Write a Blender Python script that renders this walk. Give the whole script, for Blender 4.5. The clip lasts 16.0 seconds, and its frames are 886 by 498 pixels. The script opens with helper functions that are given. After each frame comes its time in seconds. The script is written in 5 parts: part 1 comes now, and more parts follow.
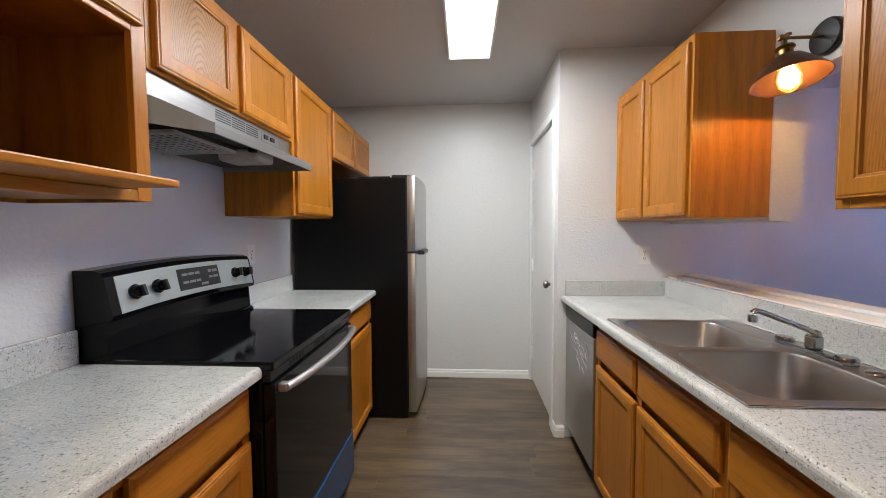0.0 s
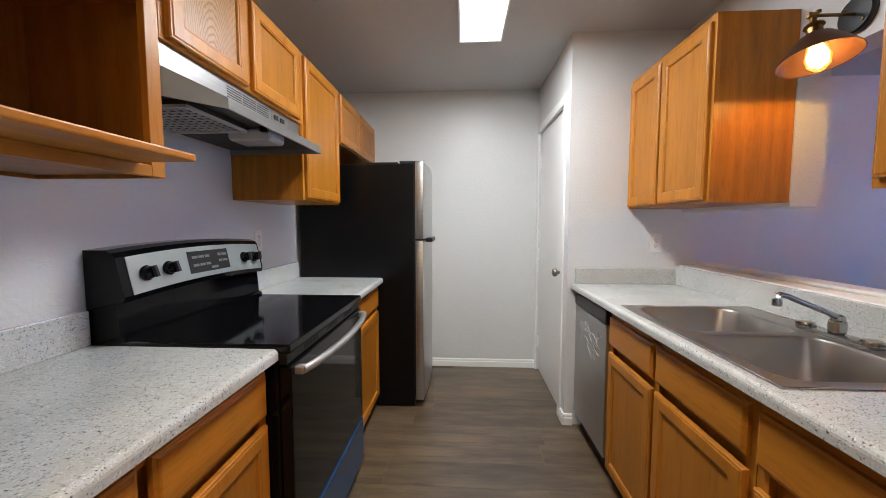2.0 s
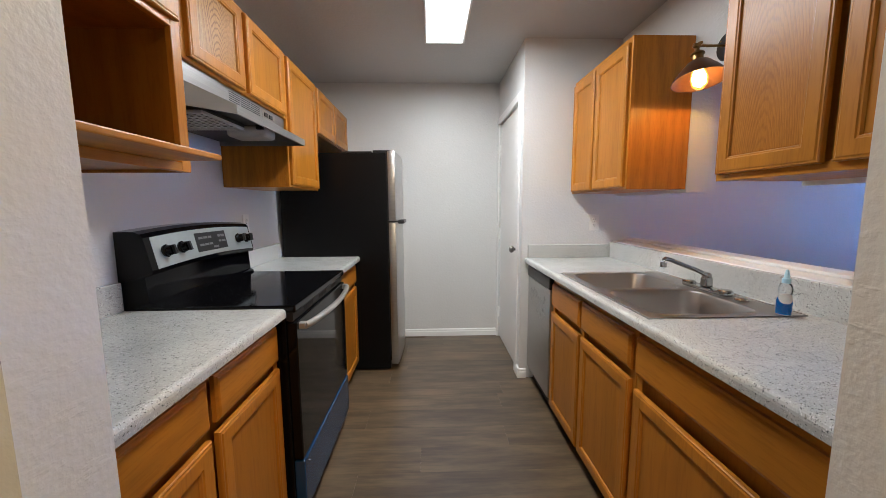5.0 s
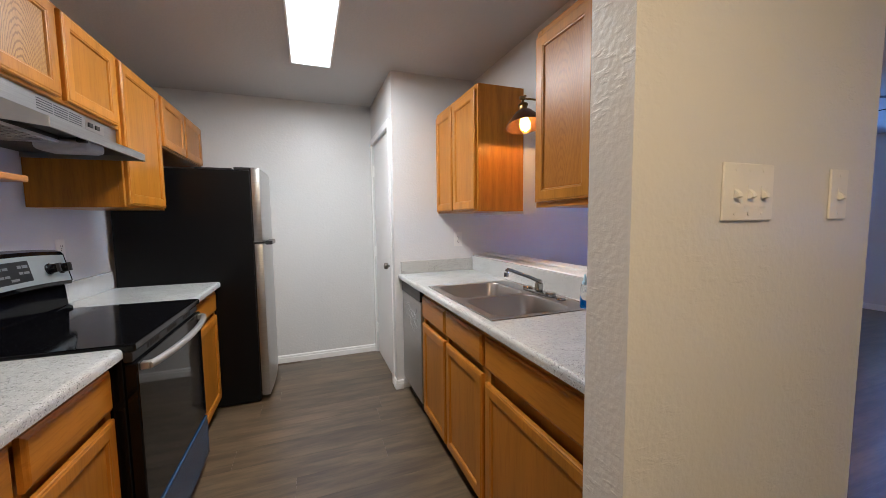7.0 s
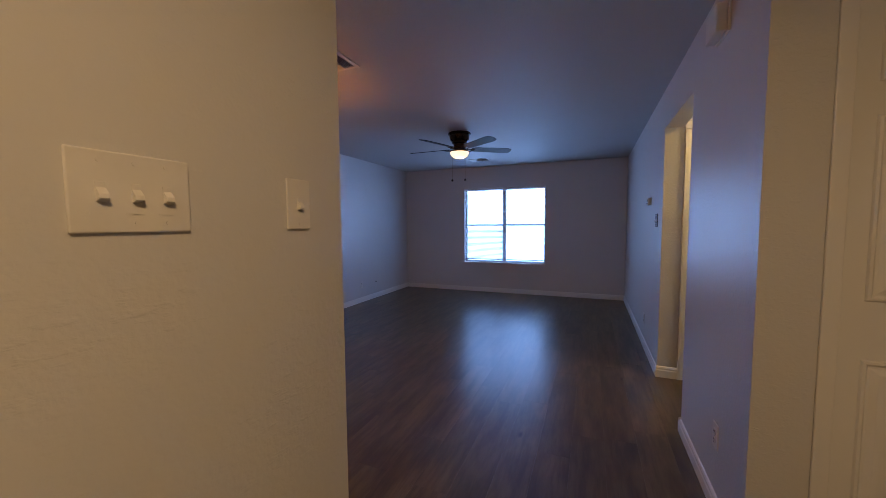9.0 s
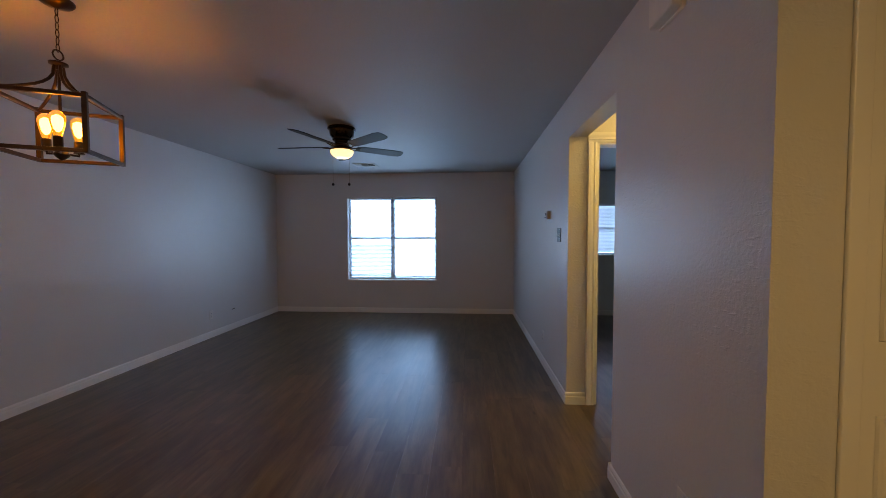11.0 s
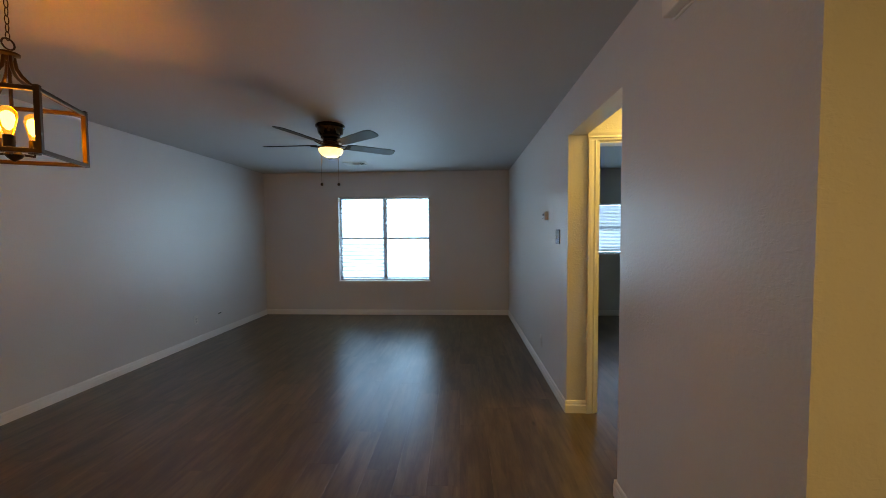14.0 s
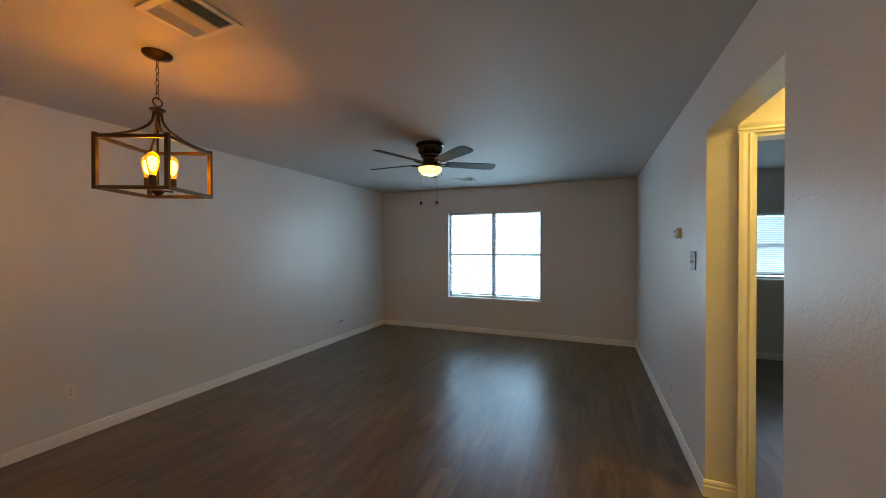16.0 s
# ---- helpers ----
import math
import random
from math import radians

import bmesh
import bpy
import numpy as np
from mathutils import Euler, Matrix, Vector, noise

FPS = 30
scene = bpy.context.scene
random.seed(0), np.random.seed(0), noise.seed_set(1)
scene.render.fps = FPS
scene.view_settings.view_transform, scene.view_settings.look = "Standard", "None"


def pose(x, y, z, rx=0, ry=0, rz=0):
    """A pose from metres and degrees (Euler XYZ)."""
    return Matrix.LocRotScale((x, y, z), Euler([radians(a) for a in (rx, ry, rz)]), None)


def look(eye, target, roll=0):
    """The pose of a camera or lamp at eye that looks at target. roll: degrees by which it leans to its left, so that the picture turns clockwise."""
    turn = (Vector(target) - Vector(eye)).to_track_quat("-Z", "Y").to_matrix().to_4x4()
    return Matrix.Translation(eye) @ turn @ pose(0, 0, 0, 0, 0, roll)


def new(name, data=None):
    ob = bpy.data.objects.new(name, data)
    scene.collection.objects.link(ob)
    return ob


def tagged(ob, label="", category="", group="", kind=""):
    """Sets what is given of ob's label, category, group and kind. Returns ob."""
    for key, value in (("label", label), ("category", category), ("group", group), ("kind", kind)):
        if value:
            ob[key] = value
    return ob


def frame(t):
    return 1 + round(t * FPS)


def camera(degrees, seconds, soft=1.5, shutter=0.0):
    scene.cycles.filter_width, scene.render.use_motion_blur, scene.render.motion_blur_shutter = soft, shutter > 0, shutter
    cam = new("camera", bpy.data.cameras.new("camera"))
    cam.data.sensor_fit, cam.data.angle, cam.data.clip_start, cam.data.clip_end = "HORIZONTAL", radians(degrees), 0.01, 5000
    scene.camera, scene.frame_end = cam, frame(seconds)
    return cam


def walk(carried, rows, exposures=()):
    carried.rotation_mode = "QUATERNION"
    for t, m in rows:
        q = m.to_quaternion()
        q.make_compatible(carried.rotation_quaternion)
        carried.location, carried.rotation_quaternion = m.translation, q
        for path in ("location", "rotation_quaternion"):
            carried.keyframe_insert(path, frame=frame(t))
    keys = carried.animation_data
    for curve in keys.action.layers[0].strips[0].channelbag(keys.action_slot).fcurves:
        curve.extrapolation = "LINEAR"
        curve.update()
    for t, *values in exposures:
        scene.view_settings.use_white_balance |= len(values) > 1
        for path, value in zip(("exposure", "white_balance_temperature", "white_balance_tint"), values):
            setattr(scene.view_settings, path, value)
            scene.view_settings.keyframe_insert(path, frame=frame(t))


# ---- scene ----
cam = camera(101.5, 16.0, soft=0.85)
PATH = [
    (0, (0.105, 0.03, 1.323), (-0.011, 2.024, 1.222), -0.3),
    (0.5, (0.121, 0.101, 1.342), (-0.01, 2.095, 1.269), -0.4),
    (1, (0.09, 0.163, 1.336), (-0.04, 2.159, 1.317), -0.3),
    (1.5, (0.079, 0.128, 1.289), (-0.051, 2.122, 1.192), -0.4),
    (2, (0.038, 0.05, 1.286), (-0.07, 2.042, 1.145), 0.0),
    (2.5, (0.048, -0.057, 1.283), (-0.013, 1.929, 1.058), -0.0),
    (3, (0.036, -0.13, 1.285), (0.085, 1.861, 1.1), -0.1),
    (3.5, (0.025, -0.175, 1.28), (0.102, 1.81, 1.047), 0.1),
    (5.8, (0.071, -0.312, 1.321), (0.133, 1.673, 1.085), -0.6),
    (6, (0.081, -0.327, 1.338), (0.217, 1.661, 1.163), -0.3),
    (6.5, (0.079, -0.344, 1.338), (0.479, 1.611, 1.2), -0.5),
    (7, (0.081, -0.382, 1.322), (0.774, 1.488, 1.162), -0.7),
    (7.5, (0.194, -0.439, 1.321), (1.255, 1.253, 1.212), -0.6),
    (8, (0.297, -0.485, 1.312), (1.725, 0.908, 1.167), -0.6),
    (8.5, (0.432, -0.495, 1.31), (2.111, 0.579, 1.138), -0.4),
    (9, (0.595, -0.534, 1.322), (2.442, 0.221, 1.186), -0.4),
    (9.5, (0.755, -0.531, 1.333), (2.664, 0.053, 1.204), -0.6),
    (10, (0.96, -0.456, 1.329), (2.919, -0.081, 1.181), -0.3),
    (10.2, (1.031, -0.391, 1.328), (3.008, -0.113, 1.208), 0.2),
    (12.5, (1.292, -0.261, 1.38), (3.289, -0.186, 1.323), -0.2),
    (13, (1.302, -0.255, 1.392), (3.3, -0.186, 1.327), -0.1),
    (13.5, (1.302, -0.243, 1.385), (3.3, -0.171, 1.346), -0.4),
    (14, (1.342, -0.278, 1.377), (3.338, -0.182, 1.292), -0.4),
    (14.5, (1.404, -0.361, 1.395), (3.375, -0.029, 1.329), -0.1),
    (15, (1.458, -0.446, 1.421), (3.371, 0.133, 1.374), -0.1),
    (15.5, (1.541, -0.474, 1.421), (3.426, 0.195, 1.408), -0.0),
    (16, (1.613, -0.463, 1.435), (3.467, 0.287, 1.422), -0.0),
]
# Kelvin and stops follow the clip's own camera, which adapts between the lit kitchen and the daylit room.
EXPO = [(0, 0.0, 5650, 7), (6.0, -0.03, 5650, 7), (7.2, -0.02, 5600, 10), (8.5, -0.72, 6900, 16), (10.0, -0.82, 7900, 13),
        (12.5, -0.50, 13600, -3), (14.5, -0.50, 13900, -3), (15.0, -0.33, 15200, -4), (16, -0.24, 16200, -4)]
walk(cam, [(t, look(eye, target, roll)) for t, eye, target, roll in PATH], EXPO)

# ---- world, sun, large lights ----
world = bpy.data.worlds.new("sky")
scene.world = world
world.use_nodes = True
wn = world.node_tree.nodes
sky = wn.new("ShaderNodeTexSky")
sky.sky_type, sky.sun_disc = "NISHITA", False
sky.sun_elevation, sky.sun_rotation = radians(48), radians(200)
wn["Background"].inputs["Strength"].default_value = 0.12
world.node_tree.links.new(sky.outputs["Color"], wn["Background"].inputs["Color"])


def lamp(name, kind, m, power, color, size=0.1, size_y=None, angle=None):
    data = bpy.data.lights.new(name, kind)
    data.energy, data.color = power, color
    if kind == "AREA":
        data.size = size
        if size_y:
            data.shape, data.size_y = "RECTANGLE", size_y
    elif kind == "SUN":
        data.angle = radians(angle)
    else:
        data.shadow_soft_size = size
    ob = new(name, data)
    ob.matrix_world = m
    return ob


SUN = lamp("sun", "SUN", look((0, 0, 10), (5, 6, 0)), 2.5, (1.0, 0.95, 0.88), angle=0.5)
DAY = (0.20, 0.44, 1.0)
lamp("window_daylight", "AREA", look((7.405, 1.015, 1.3), (0, 1.015, 0.9)), 17, DAY, 1.5, 1.35)
lamp("bedroom_daylight", "AREA", look((7.40, -3.0, 1.45), (0, -3.0, 1.2)), 6.5, DAY, 1.1, 0.8)
lamp("kitchen_tube_light", "AREA", look((0.142, 1.76, 2.385), (0.142, 1.7601, 0)), 38, (1.0, 0.93, 0.83), 0.25, 1.18)
lamp("entry_light", "AREA", look((0.2, -0.95, 2.385), (0.2, -0.949, 0)), 33, (1.0, 0.68, 0.35), 0.3, 0.3)
lamp("hall_light", "AREA", look((3.8, -1.9, 2.385), (3.8, -1.899, 0)), 19.5, (1.0, 0.72, 0.30), 0.3, 0.3)


# ---- materials ----
class Mat:
    """A node material under construction."""

    def __init__(self, name, rough=0.5, metal=0.0, color=(0.5, 0.5, 0.5)):
        self.m = bpy.data.materials.new(name)
        self.m.use_nodes = True
        self.t = self.m.node_tree
        self.b = self.t.nodes["Principled BSDF"]
        self.b.inputs["Roughness"].default_value = rough
        self.b.inputs["Metallic"].default_value = metal
        self.b.inputs["Base Color"].default_value = (*color, 1)
        self.co = None

    def node(self, kind, **kw):
        n = self.t.nodes.new(kind)
        for k, v in kw.items():
            n.inputs[k].default_value = v
        return n

    def link(self, a, b):
        self.t.links.new(a, b)

    def coords(self, scale=(1, 1, 1), jitter=False):
        tc = self.t.nodes.new("ShaderNodeTexCoord")
        mp = self.t.nodes.new("ShaderNodeMapping")
        mp.inputs["Scale"].default_value = scale
        self.link(tc.outputs["Object"], mp.inputs["Vector"])
        if jitter:
            info = self.t.nodes.new("ShaderNodeObjectInfo")
            mul = self.t.nodes.new("ShaderNodeMath")
            mul.operation = "MULTIPLY"
            mul.inputs[1].default_value = 37.0
            self.link(info.outputs["Random"], mul.inputs[0])
            comb = self.t.nodes.new("ShaderNodeCombineXYZ")
            for s in "XYZ":
                self.link(mul.outputs[0], comb.inputs[s])
            self.link(comb.outputs[0], mp.inputs["Location"])
        return mp.outputs["Vector"]

    def noise(self, vec, scale, detail=4.0, rough=0.55):
        n = self.node("ShaderNodeTexNoise", Scale=scale, Detail=detail, Roughness=rough)
        self.link(vec, n.inputs["Vector"])
        return n.outputs["Fac"]

    def ramp(self, fac, stops):
        r = self.t.nodes.new("ShaderNodeValToRGB")
        while len(r.color_ramp.elements) < len(stops):
            r.color_ramp.elements.new(0.5)
        for e, (p, c) in zip(r.color_ramp.elements, stops):
            e.position, e.color = p, (*c, 1)
        self.link(fac, r.inputs["Fac"])
        return r.outputs["Color"]

    def mix(self, fac, a, b, mode="MIX"):
        n = self.t.nodes.new("ShaderNodeMixRGB")
        n.blend_type = mode
        for sock, v in ((n.inputs[0], fac), (n.inputs[1], a), (n.inputs[2], b)):
            if isinstance(v, (int, float)):
                sock.default_value = v
            elif isinstance(v, tuple):
                sock.default_value = (*v, 1)
            else:
                self.link(v, sock)
        return n.outputs[0]

    def color(self, sock):
        self.link(sock, self.b.inputs["Base Color"])

    def rough(self, fac, lo, hi):
        n = self.t.nodes.new("ShaderNodeMapRange")
        n.inputs["To Min"].default_value, n.inputs["To Max"].default_value = lo, hi
        self.link(fac, n.inputs["Value"])
        self.link(n.outputs[0], self.b.inputs["Roughness"])

    def bump(self, fac, strength, dist):
        n = self.t.nodes.new("ShaderNodeBump")
        n.inputs["Strength"].default_value, n.inputs["Distance"].default_value = strength, dist
        self.link(fac, n.inputs["Height"])
        self.link(n.outputs[0], self.b.inputs["Normal"])


def paint(name, base, rough, bump, scale=70.0, knock=0.0):
    """Rolled wall paint over an orange-peel texture, with faint smudges. knock: how much flattened, dragged plaster shows through."""
    k = Mat(name, rough)
    v = k.coords()
    peel, big = k.noise(v, scale, 3.0, 0.5), k.noise(v, 1.7, 3.0)
    k.color(k.ramp(big, [(0.3, tuple(c * 0.96 for c in base)), (0.7, base)]))
    k.rough(big, rough - 0.06, rough + 0.08)
    relief = peel
    if knock:
        drag = k.noise(k.coords((24, 24, 62)), 1.0, 3.0, 0.55)
        patch = k.noise(v, 3.1, 2.0)
        flat = k.ramp(drag, [(0.56, (0, 0, 0)), (0.68, (1, 1, 1))])
        where = k.ramp(patch, [(0.42, (0.12, 0.12, 0.12)), (0.66, (1, 1, 1))])
        relief = k.mix(knock, peel, k.mix(1.0, flat, where, "MULTIPLY"))
    k.bump(relief, bump, 0.006)
    return k.m


def oak(name, scale, base=1.0, figure=0.30, spread=1.0, rings=(0.55, 11.0), sheen=0.32):
    """Honey oak: long grain, open pores and slow colour drift. scale: grain stretched along one axis."""
    k = Mat(name, 0.36)
    v = k.coords(scale, True)
    n1 = k.noise(v, 1.6, 5.0, 0.6)
    wv = k.node("ShaderNodeTexWave", Scale=rings[0], Distortion=rings[1], Detail=3.0)
    wv.inputs["Detail Scale"].default_value = 1.2
    k.link(v, wv.inputs["Vector"])
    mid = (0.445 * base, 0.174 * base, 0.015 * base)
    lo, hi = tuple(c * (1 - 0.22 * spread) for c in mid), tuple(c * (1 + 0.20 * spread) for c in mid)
    body = k.ramp(k.mix(1 - figure, wv.outputs["Fac"], n1), [(0.18, lo), (0.52, mid), (0.88, hi)])
    pores = k.noise(k.coords(tuple(s * 5 for s in scale), True), 3.0, 2.0)
    dark = k.ramp(pores, [(0.34, (0.74, 0.66, 0.58)), (0.5, (1, 1, 1))])
    k.color(k.mix(0.45, body, dark, "MULTIPLY"))
    k.rough(n1, 0.285, 0.37)
    k.bump(pores, 0.12, 0.002)
    k.b.inputs["Specular IOR Level"].default_value = sheen
    return k.m


def figured_oak(name, shift, scale, pale=(0.40, 0.20, 0.055), rich=(0.47, 0.25, 0.075), depth=0.8):
    """Flat-sawn oak veneer: nested arches of dark open grain over a pale ground."""
    k = Mat(name, 0.36)
    tc = k.t.nodes.new("ShaderNodeTexCoord")
    move, mp = k.t.nodes.new("ShaderNodeMapping"), k.t.nodes.new("ShaderNodeMapping")
    move.inputs["Location"].default_value, mp.inputs["Scale"].default_value = shift, scale
    k.link(tc.outputs["Object"], move.inputs["Vector"])
    k.link(move.outputs["Vector"], mp.inputs["Vector"])
    wv = k.node("ShaderNodeTexWave", Scale=3.8, Distortion=3.4, Detail=4.0)
    wv.wave_type, wv.rings_direction = "RINGS", "X"
    wv.inputs["Detail Scale"].default_value = 2.0
    k.link(mp.outputs["Vector"], wv.inputs["Vector"])
    slow = k.noise(mp.outputs["Vector"], 0.8, 3.0)
    ground = k.ramp(slow, [(0.3, pale), (0.7, rich)])
    line = k.ramp(wv.outputs["Fac"], [(0.05, (0.42, 0.34, 0.26)), (0.42, (1, 1, 1))])
    ticks = k.ramp(k.noise(k.coords((30, 300, 22)), 1.0, 2.0), [(0.40, (0.55, 0.48, 0.40)), (0.52, (1, 1, 1))])
    k.color(k.mix(0.35, k.mix(depth, ground, line, "MULTIPLY"), ticks, "MULTIPLY"))
    k.rough(slow, 0.285, 0.36)
    k.bump(wv.outputs["Fac"], 0.06, 0.002)
    k.b.inputs["Specular IOR Level"].default_value = 0.26
    return k.m


def steel(name, base=0.55, rough=0.3, scale=(2, 2, 160)):
    k = Mat(name, rough, 1.0, (base, base, base))
    n = k.noise(k.coords(scale), 3.0, 3.0)
    k.color(k.ramp(n, [(0.3, (base * 0.88, base * 0.87, base * 0.86)), (0.7, (base * 1.08, base * 1.07, base * 1.05))]))
    k.rough(n, rough - 0.015, rough + 0.1)
    return k.m


def plain(name, base, rough=0.5, metal=0.0, speck=0.05, scale=9.0, gloss=0.5):
    k = Mat(name, rough, metal, base)
    n = k.noise(k.coords(), scale, 4.0)
    k.color(k.ramp(n, [(0.3, tuple(c * (1 - speck) for c in base)), (0.7, tuple(min(1, c * (1 + speck)) for c in base))]))
    k.rough(n, max(0.02, rough - 0.05), rough + 0.06)
    k.b.inputs["Specular IOR Level"].default_value = gloss
    return k.m


def glowing(name, color, strength):
    k = Mat(name, 0.6, 0.0, (0.9, 0.9, 0.9))
    k.b.inputs["Emission Color"].default_value = (*color, 1)
    k.b.inputs["Emission Strength"].default_value = strength
    return k.m


def glass(name, color=(1, 1, 1), rough=0.0, ior=1.45):
    k = Mat(name, rough, 0.0, color)
    k.b.inputs["Transmission Weight"].default_value, k.b.inputs["IOR"].default_value = 1.0, ior
    return k.m


def laminate():
    """White-grey speckled counter laminate with dark and tan flecks."""
    k = Mat("speckled_laminate", 0.17)
    v = k.coords()
    base = k.ramp(k.noise(v, 5.0, 5.0), [(0.3, (0.48, 0.49, 0.475)), (0.7, (0.60, 0.61, 0.59))])
    for scale, cut, tone in ((150.0, 0.13, (0.045, 0.045, 0.05)), (82.0, 0.10, (0.28, 0.27, 0.24)), (190.0, 0.15, (0.80, 0.80, 0.80)), (230.0, 0.12, (0.10, 0.10, 0.11)), (60.0, 0.055, (0.05, 0.05, 0.05))):
        vo = k.node("ShaderNodeTexVoronoi", Scale=scale)
        wob = k.noise(v, scale * 1.7, 2.0)
        k.link(k.mix(0.012, v, wob, "ADD"), vo.inputs["Vector"])
        mask = k.ramp(vo.outputs["Distance"], [(cut * 1.65, (1, 1, 1)), (cut * 2.2, (0, 0, 0))])
        keep = k.ramp(k.noise(v, scale * 0.45, 1.0), [(0.47, (0, 0, 0)), (0.53, (1, 1, 1))])
        base = k.mix(k.mix(1.0, mask, keep, "MULTIPLY"), base, tone)
    k.color(base)
    k.bump(k.noise(v, 240.0, 2.0), 0.03, 0.002)
    return k.m


def plank_mat():
    """Grey-brown vinyl plank: streaked grain along x, each board cut from another place, dark ticks and a few knots."""
    k = Mat("vinyl_plank", 0.34)
    geo, info = k.t.nodes.new("ShaderNodeNewGeometry"), k.t.nodes.new("ShaderNodeObjectInfo")
    hop = k.node("ShaderNodeVectorMath")
    hop.operation = "MULTIPLY_ADD"
    k.link(info.outputs["Random"], hop.inputs[0])
    hop.inputs[1].default_value = (23.0, 17.0, 0.0)
    k.link(geo.outputs["Position"], hop.inputs[2])

    def at(scale):
        mp = k.t.nodes.new("ShaderNodeMapping")
        mp.inputs["Scale"].default_value, mp.inputs["Location"].default_value = scale, (3.1, 1.7, 0.37)
        k.link(hop.outputs[0], mp.inputs["Vector"])
        return mp.outputs["Vector"]

    def span(value, lo, hi, a, b):
        n = k.t.nodes.new("ShaderNodeMapRange")
        n.interpolation_type = "SMOOTHSTEP"
        for key, v in (("From Min", lo), ("From Max", hi), ("To Min", a), ("To Max", b)):
            n.inputs[key].default_value = v
        k.link(value, n.inputs["Value"])
        return n.outputs[0]

    broad, streak = k.noise(at((1.6, 7.0, 1)), 1.3, 4.0, 0.6), k.noise(at((2.4, 24, 1)), 1.3, 4.0, 0.55)
    fine = k.noise(at((9, 150, 1)), 1.0, 2.0, 0.5)
    tone = k.mix(span(broad, 0.28, 0.72, 0.0, 1.0), (0.094, 0.065, 0.037), (0.192, 0.138, 0.082))
    tone = k.mix(span(streak, 0.42, 0.70, 0.0, 0.38), tone, (0.046, 0.033, 0.022))
    tone = k.mix(span(fine, 0.52, 0.72, 0.0, 0.22), tone, (0.050, 0.037, 0.026))
    vo = k.node("ShaderNodeTexVoronoi", Scale=1.0)
    k.link(at((1.5, 3.4, 1)), vo.inputs["Vector"])
    tone = k.mix(span(vo.outputs["Distance"], 0.014, 0.075, 0.85, 0.0), tone, (0.022, 0.015, 0.010))
    drift = k.ramp(info.outputs["Random"], [(0.0, (0.88, 0.88, 0.88)), (1.0, (1.07, 1.07, 1.065))])
    k.color(k.mix(1.0, tone, drift, "MULTIPLY"))
    k.rough(broad, 0.285, 0.325)
    k.bump(streak, 0.05, 0.002)
    k.b.inputs["Specular IOR Level"].default_value = 0.68
    # Blue specular tint colours the window's reflection on the boards.
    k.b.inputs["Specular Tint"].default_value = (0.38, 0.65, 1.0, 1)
    return k.m


WALL = paint("wall_paint", (0.70, 0.70, 0.695), 0.36, 0.38, 70.0, 0.34)
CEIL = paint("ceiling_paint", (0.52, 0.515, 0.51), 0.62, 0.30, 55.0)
TRIM = paint("trim_paint", (0.86, 0.86, 0.85), 0.36, 0.05, 20.0)
OAK_Z, OAK_Y, OAK_X = oak("oak_upright_grain", (9, 9, 0.9)), oak("oak_level_grain", (9, 0.9, 9)), oak("oak_cross_grain", (0.9, 9, 9))
# Inside and underside faces of the open cabinet: oak at 0.68 of the base tone.
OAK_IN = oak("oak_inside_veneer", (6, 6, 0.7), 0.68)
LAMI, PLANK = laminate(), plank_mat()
STEEL, STEEL_DULL, CHROME = steel("brushed_steel", 0.50, 0.30), plain("sink_steel", (0.42, 0.40, 0.38), 0.34, 1.0, 0.02, 2.0), plain("chrome", (0.42, 0.42, 0.42), 0.19, 1.0)
BLACK_GLOSS, BLACK_SATIN = plain("black_enamel", (0.004, 0.004, 0.005), 0.08, gloss=0.26), plain("black_textured_plastic", (0.012, 0.012, 0.013), 0.38)
BLACK_MATT, GREY_DARK = plain("black_matt", (0.008, 0.008, 0.008), 0.6), plain("dark_grey_plastic", (0.05, 0.05, 0.055), 0.45)
WHITE_PLASTIC, BLUE_FILM = plain("white_plastic", (0.78, 0.77, 0.74), 0.35), plain("blue_protective_film", (0.011, 0.046, 0.125), 0.22)
BRONZE, BRASS = plain("oil_rubbed_bronze", (0.065, 0.038, 0.025), 0.32, 0.8), plain("aged_brass", (0.24, 0.145, 0.055), 0.34, 1.0)
COPPER_DARK = plain("dark_copper_shade", (0.13, 0.060, 0.034), 0.38, 0.75)
DARK_VOID = plain("dark_gap", (0.02, 0.02, 0.02), 0.8)


# ---- mesh helpers ----
def bm_new():
    return bmesh.new()


def box(bm, x0, x1, y0, y1, z0, z1, bevel=0.0, seg=2):
    """A box with bevelled edges, added to bm."""
    r = bmesh.ops.create_cube(bm, size=1.0)
    bmesh.ops.scale(bm, vec=(x1 - x0, y1 - y0, z1 - z0), verts=r["verts"])
    bmesh.ops.translate(bm, vec=((x0 + x1) / 2, (y0 + y1) / 2, (z0 + z1) / 2), verts=r["verts"])
    if bevel:
        edges = list({e for v in r["verts"] for e in v.link_edges})
        bmesh.ops.bevel(bm, geom=edges, offset=bevel, segments=seg, affect="EDGES", profile=0.5, clamp_overlap=True)
    return bm


def lathe(bm, profile, centre, axis=(0, 0, 1), n=24):
    """A turned shape: profile of (radius, height) along axis from centre."""
    turn = Vector((0, 0, 1)).rotation_difference(Vector(axis)).to_matrix()
    rings = []
    for r, h in profile:
        ring = []
        for i in range(n):
            a = 2 * math.pi * i / n
            ring.append(bm.verts.new(Vector(centre) + turn @ Vector((max(r, 1e-4) * math.cos(a), max(r, 1e-4) * math.sin(a), h))))
        rings.append(ring)
    for a, b in zip(rings, rings[1:]):
        for i in range(n):
            bm.faces.new((a[i], a[(i + 1) % n], b[(i + 1) % n], b[i]))
    bm.faces.new(rings[0][::-1])
    bm.faces.new(rings[-1])
    return bm


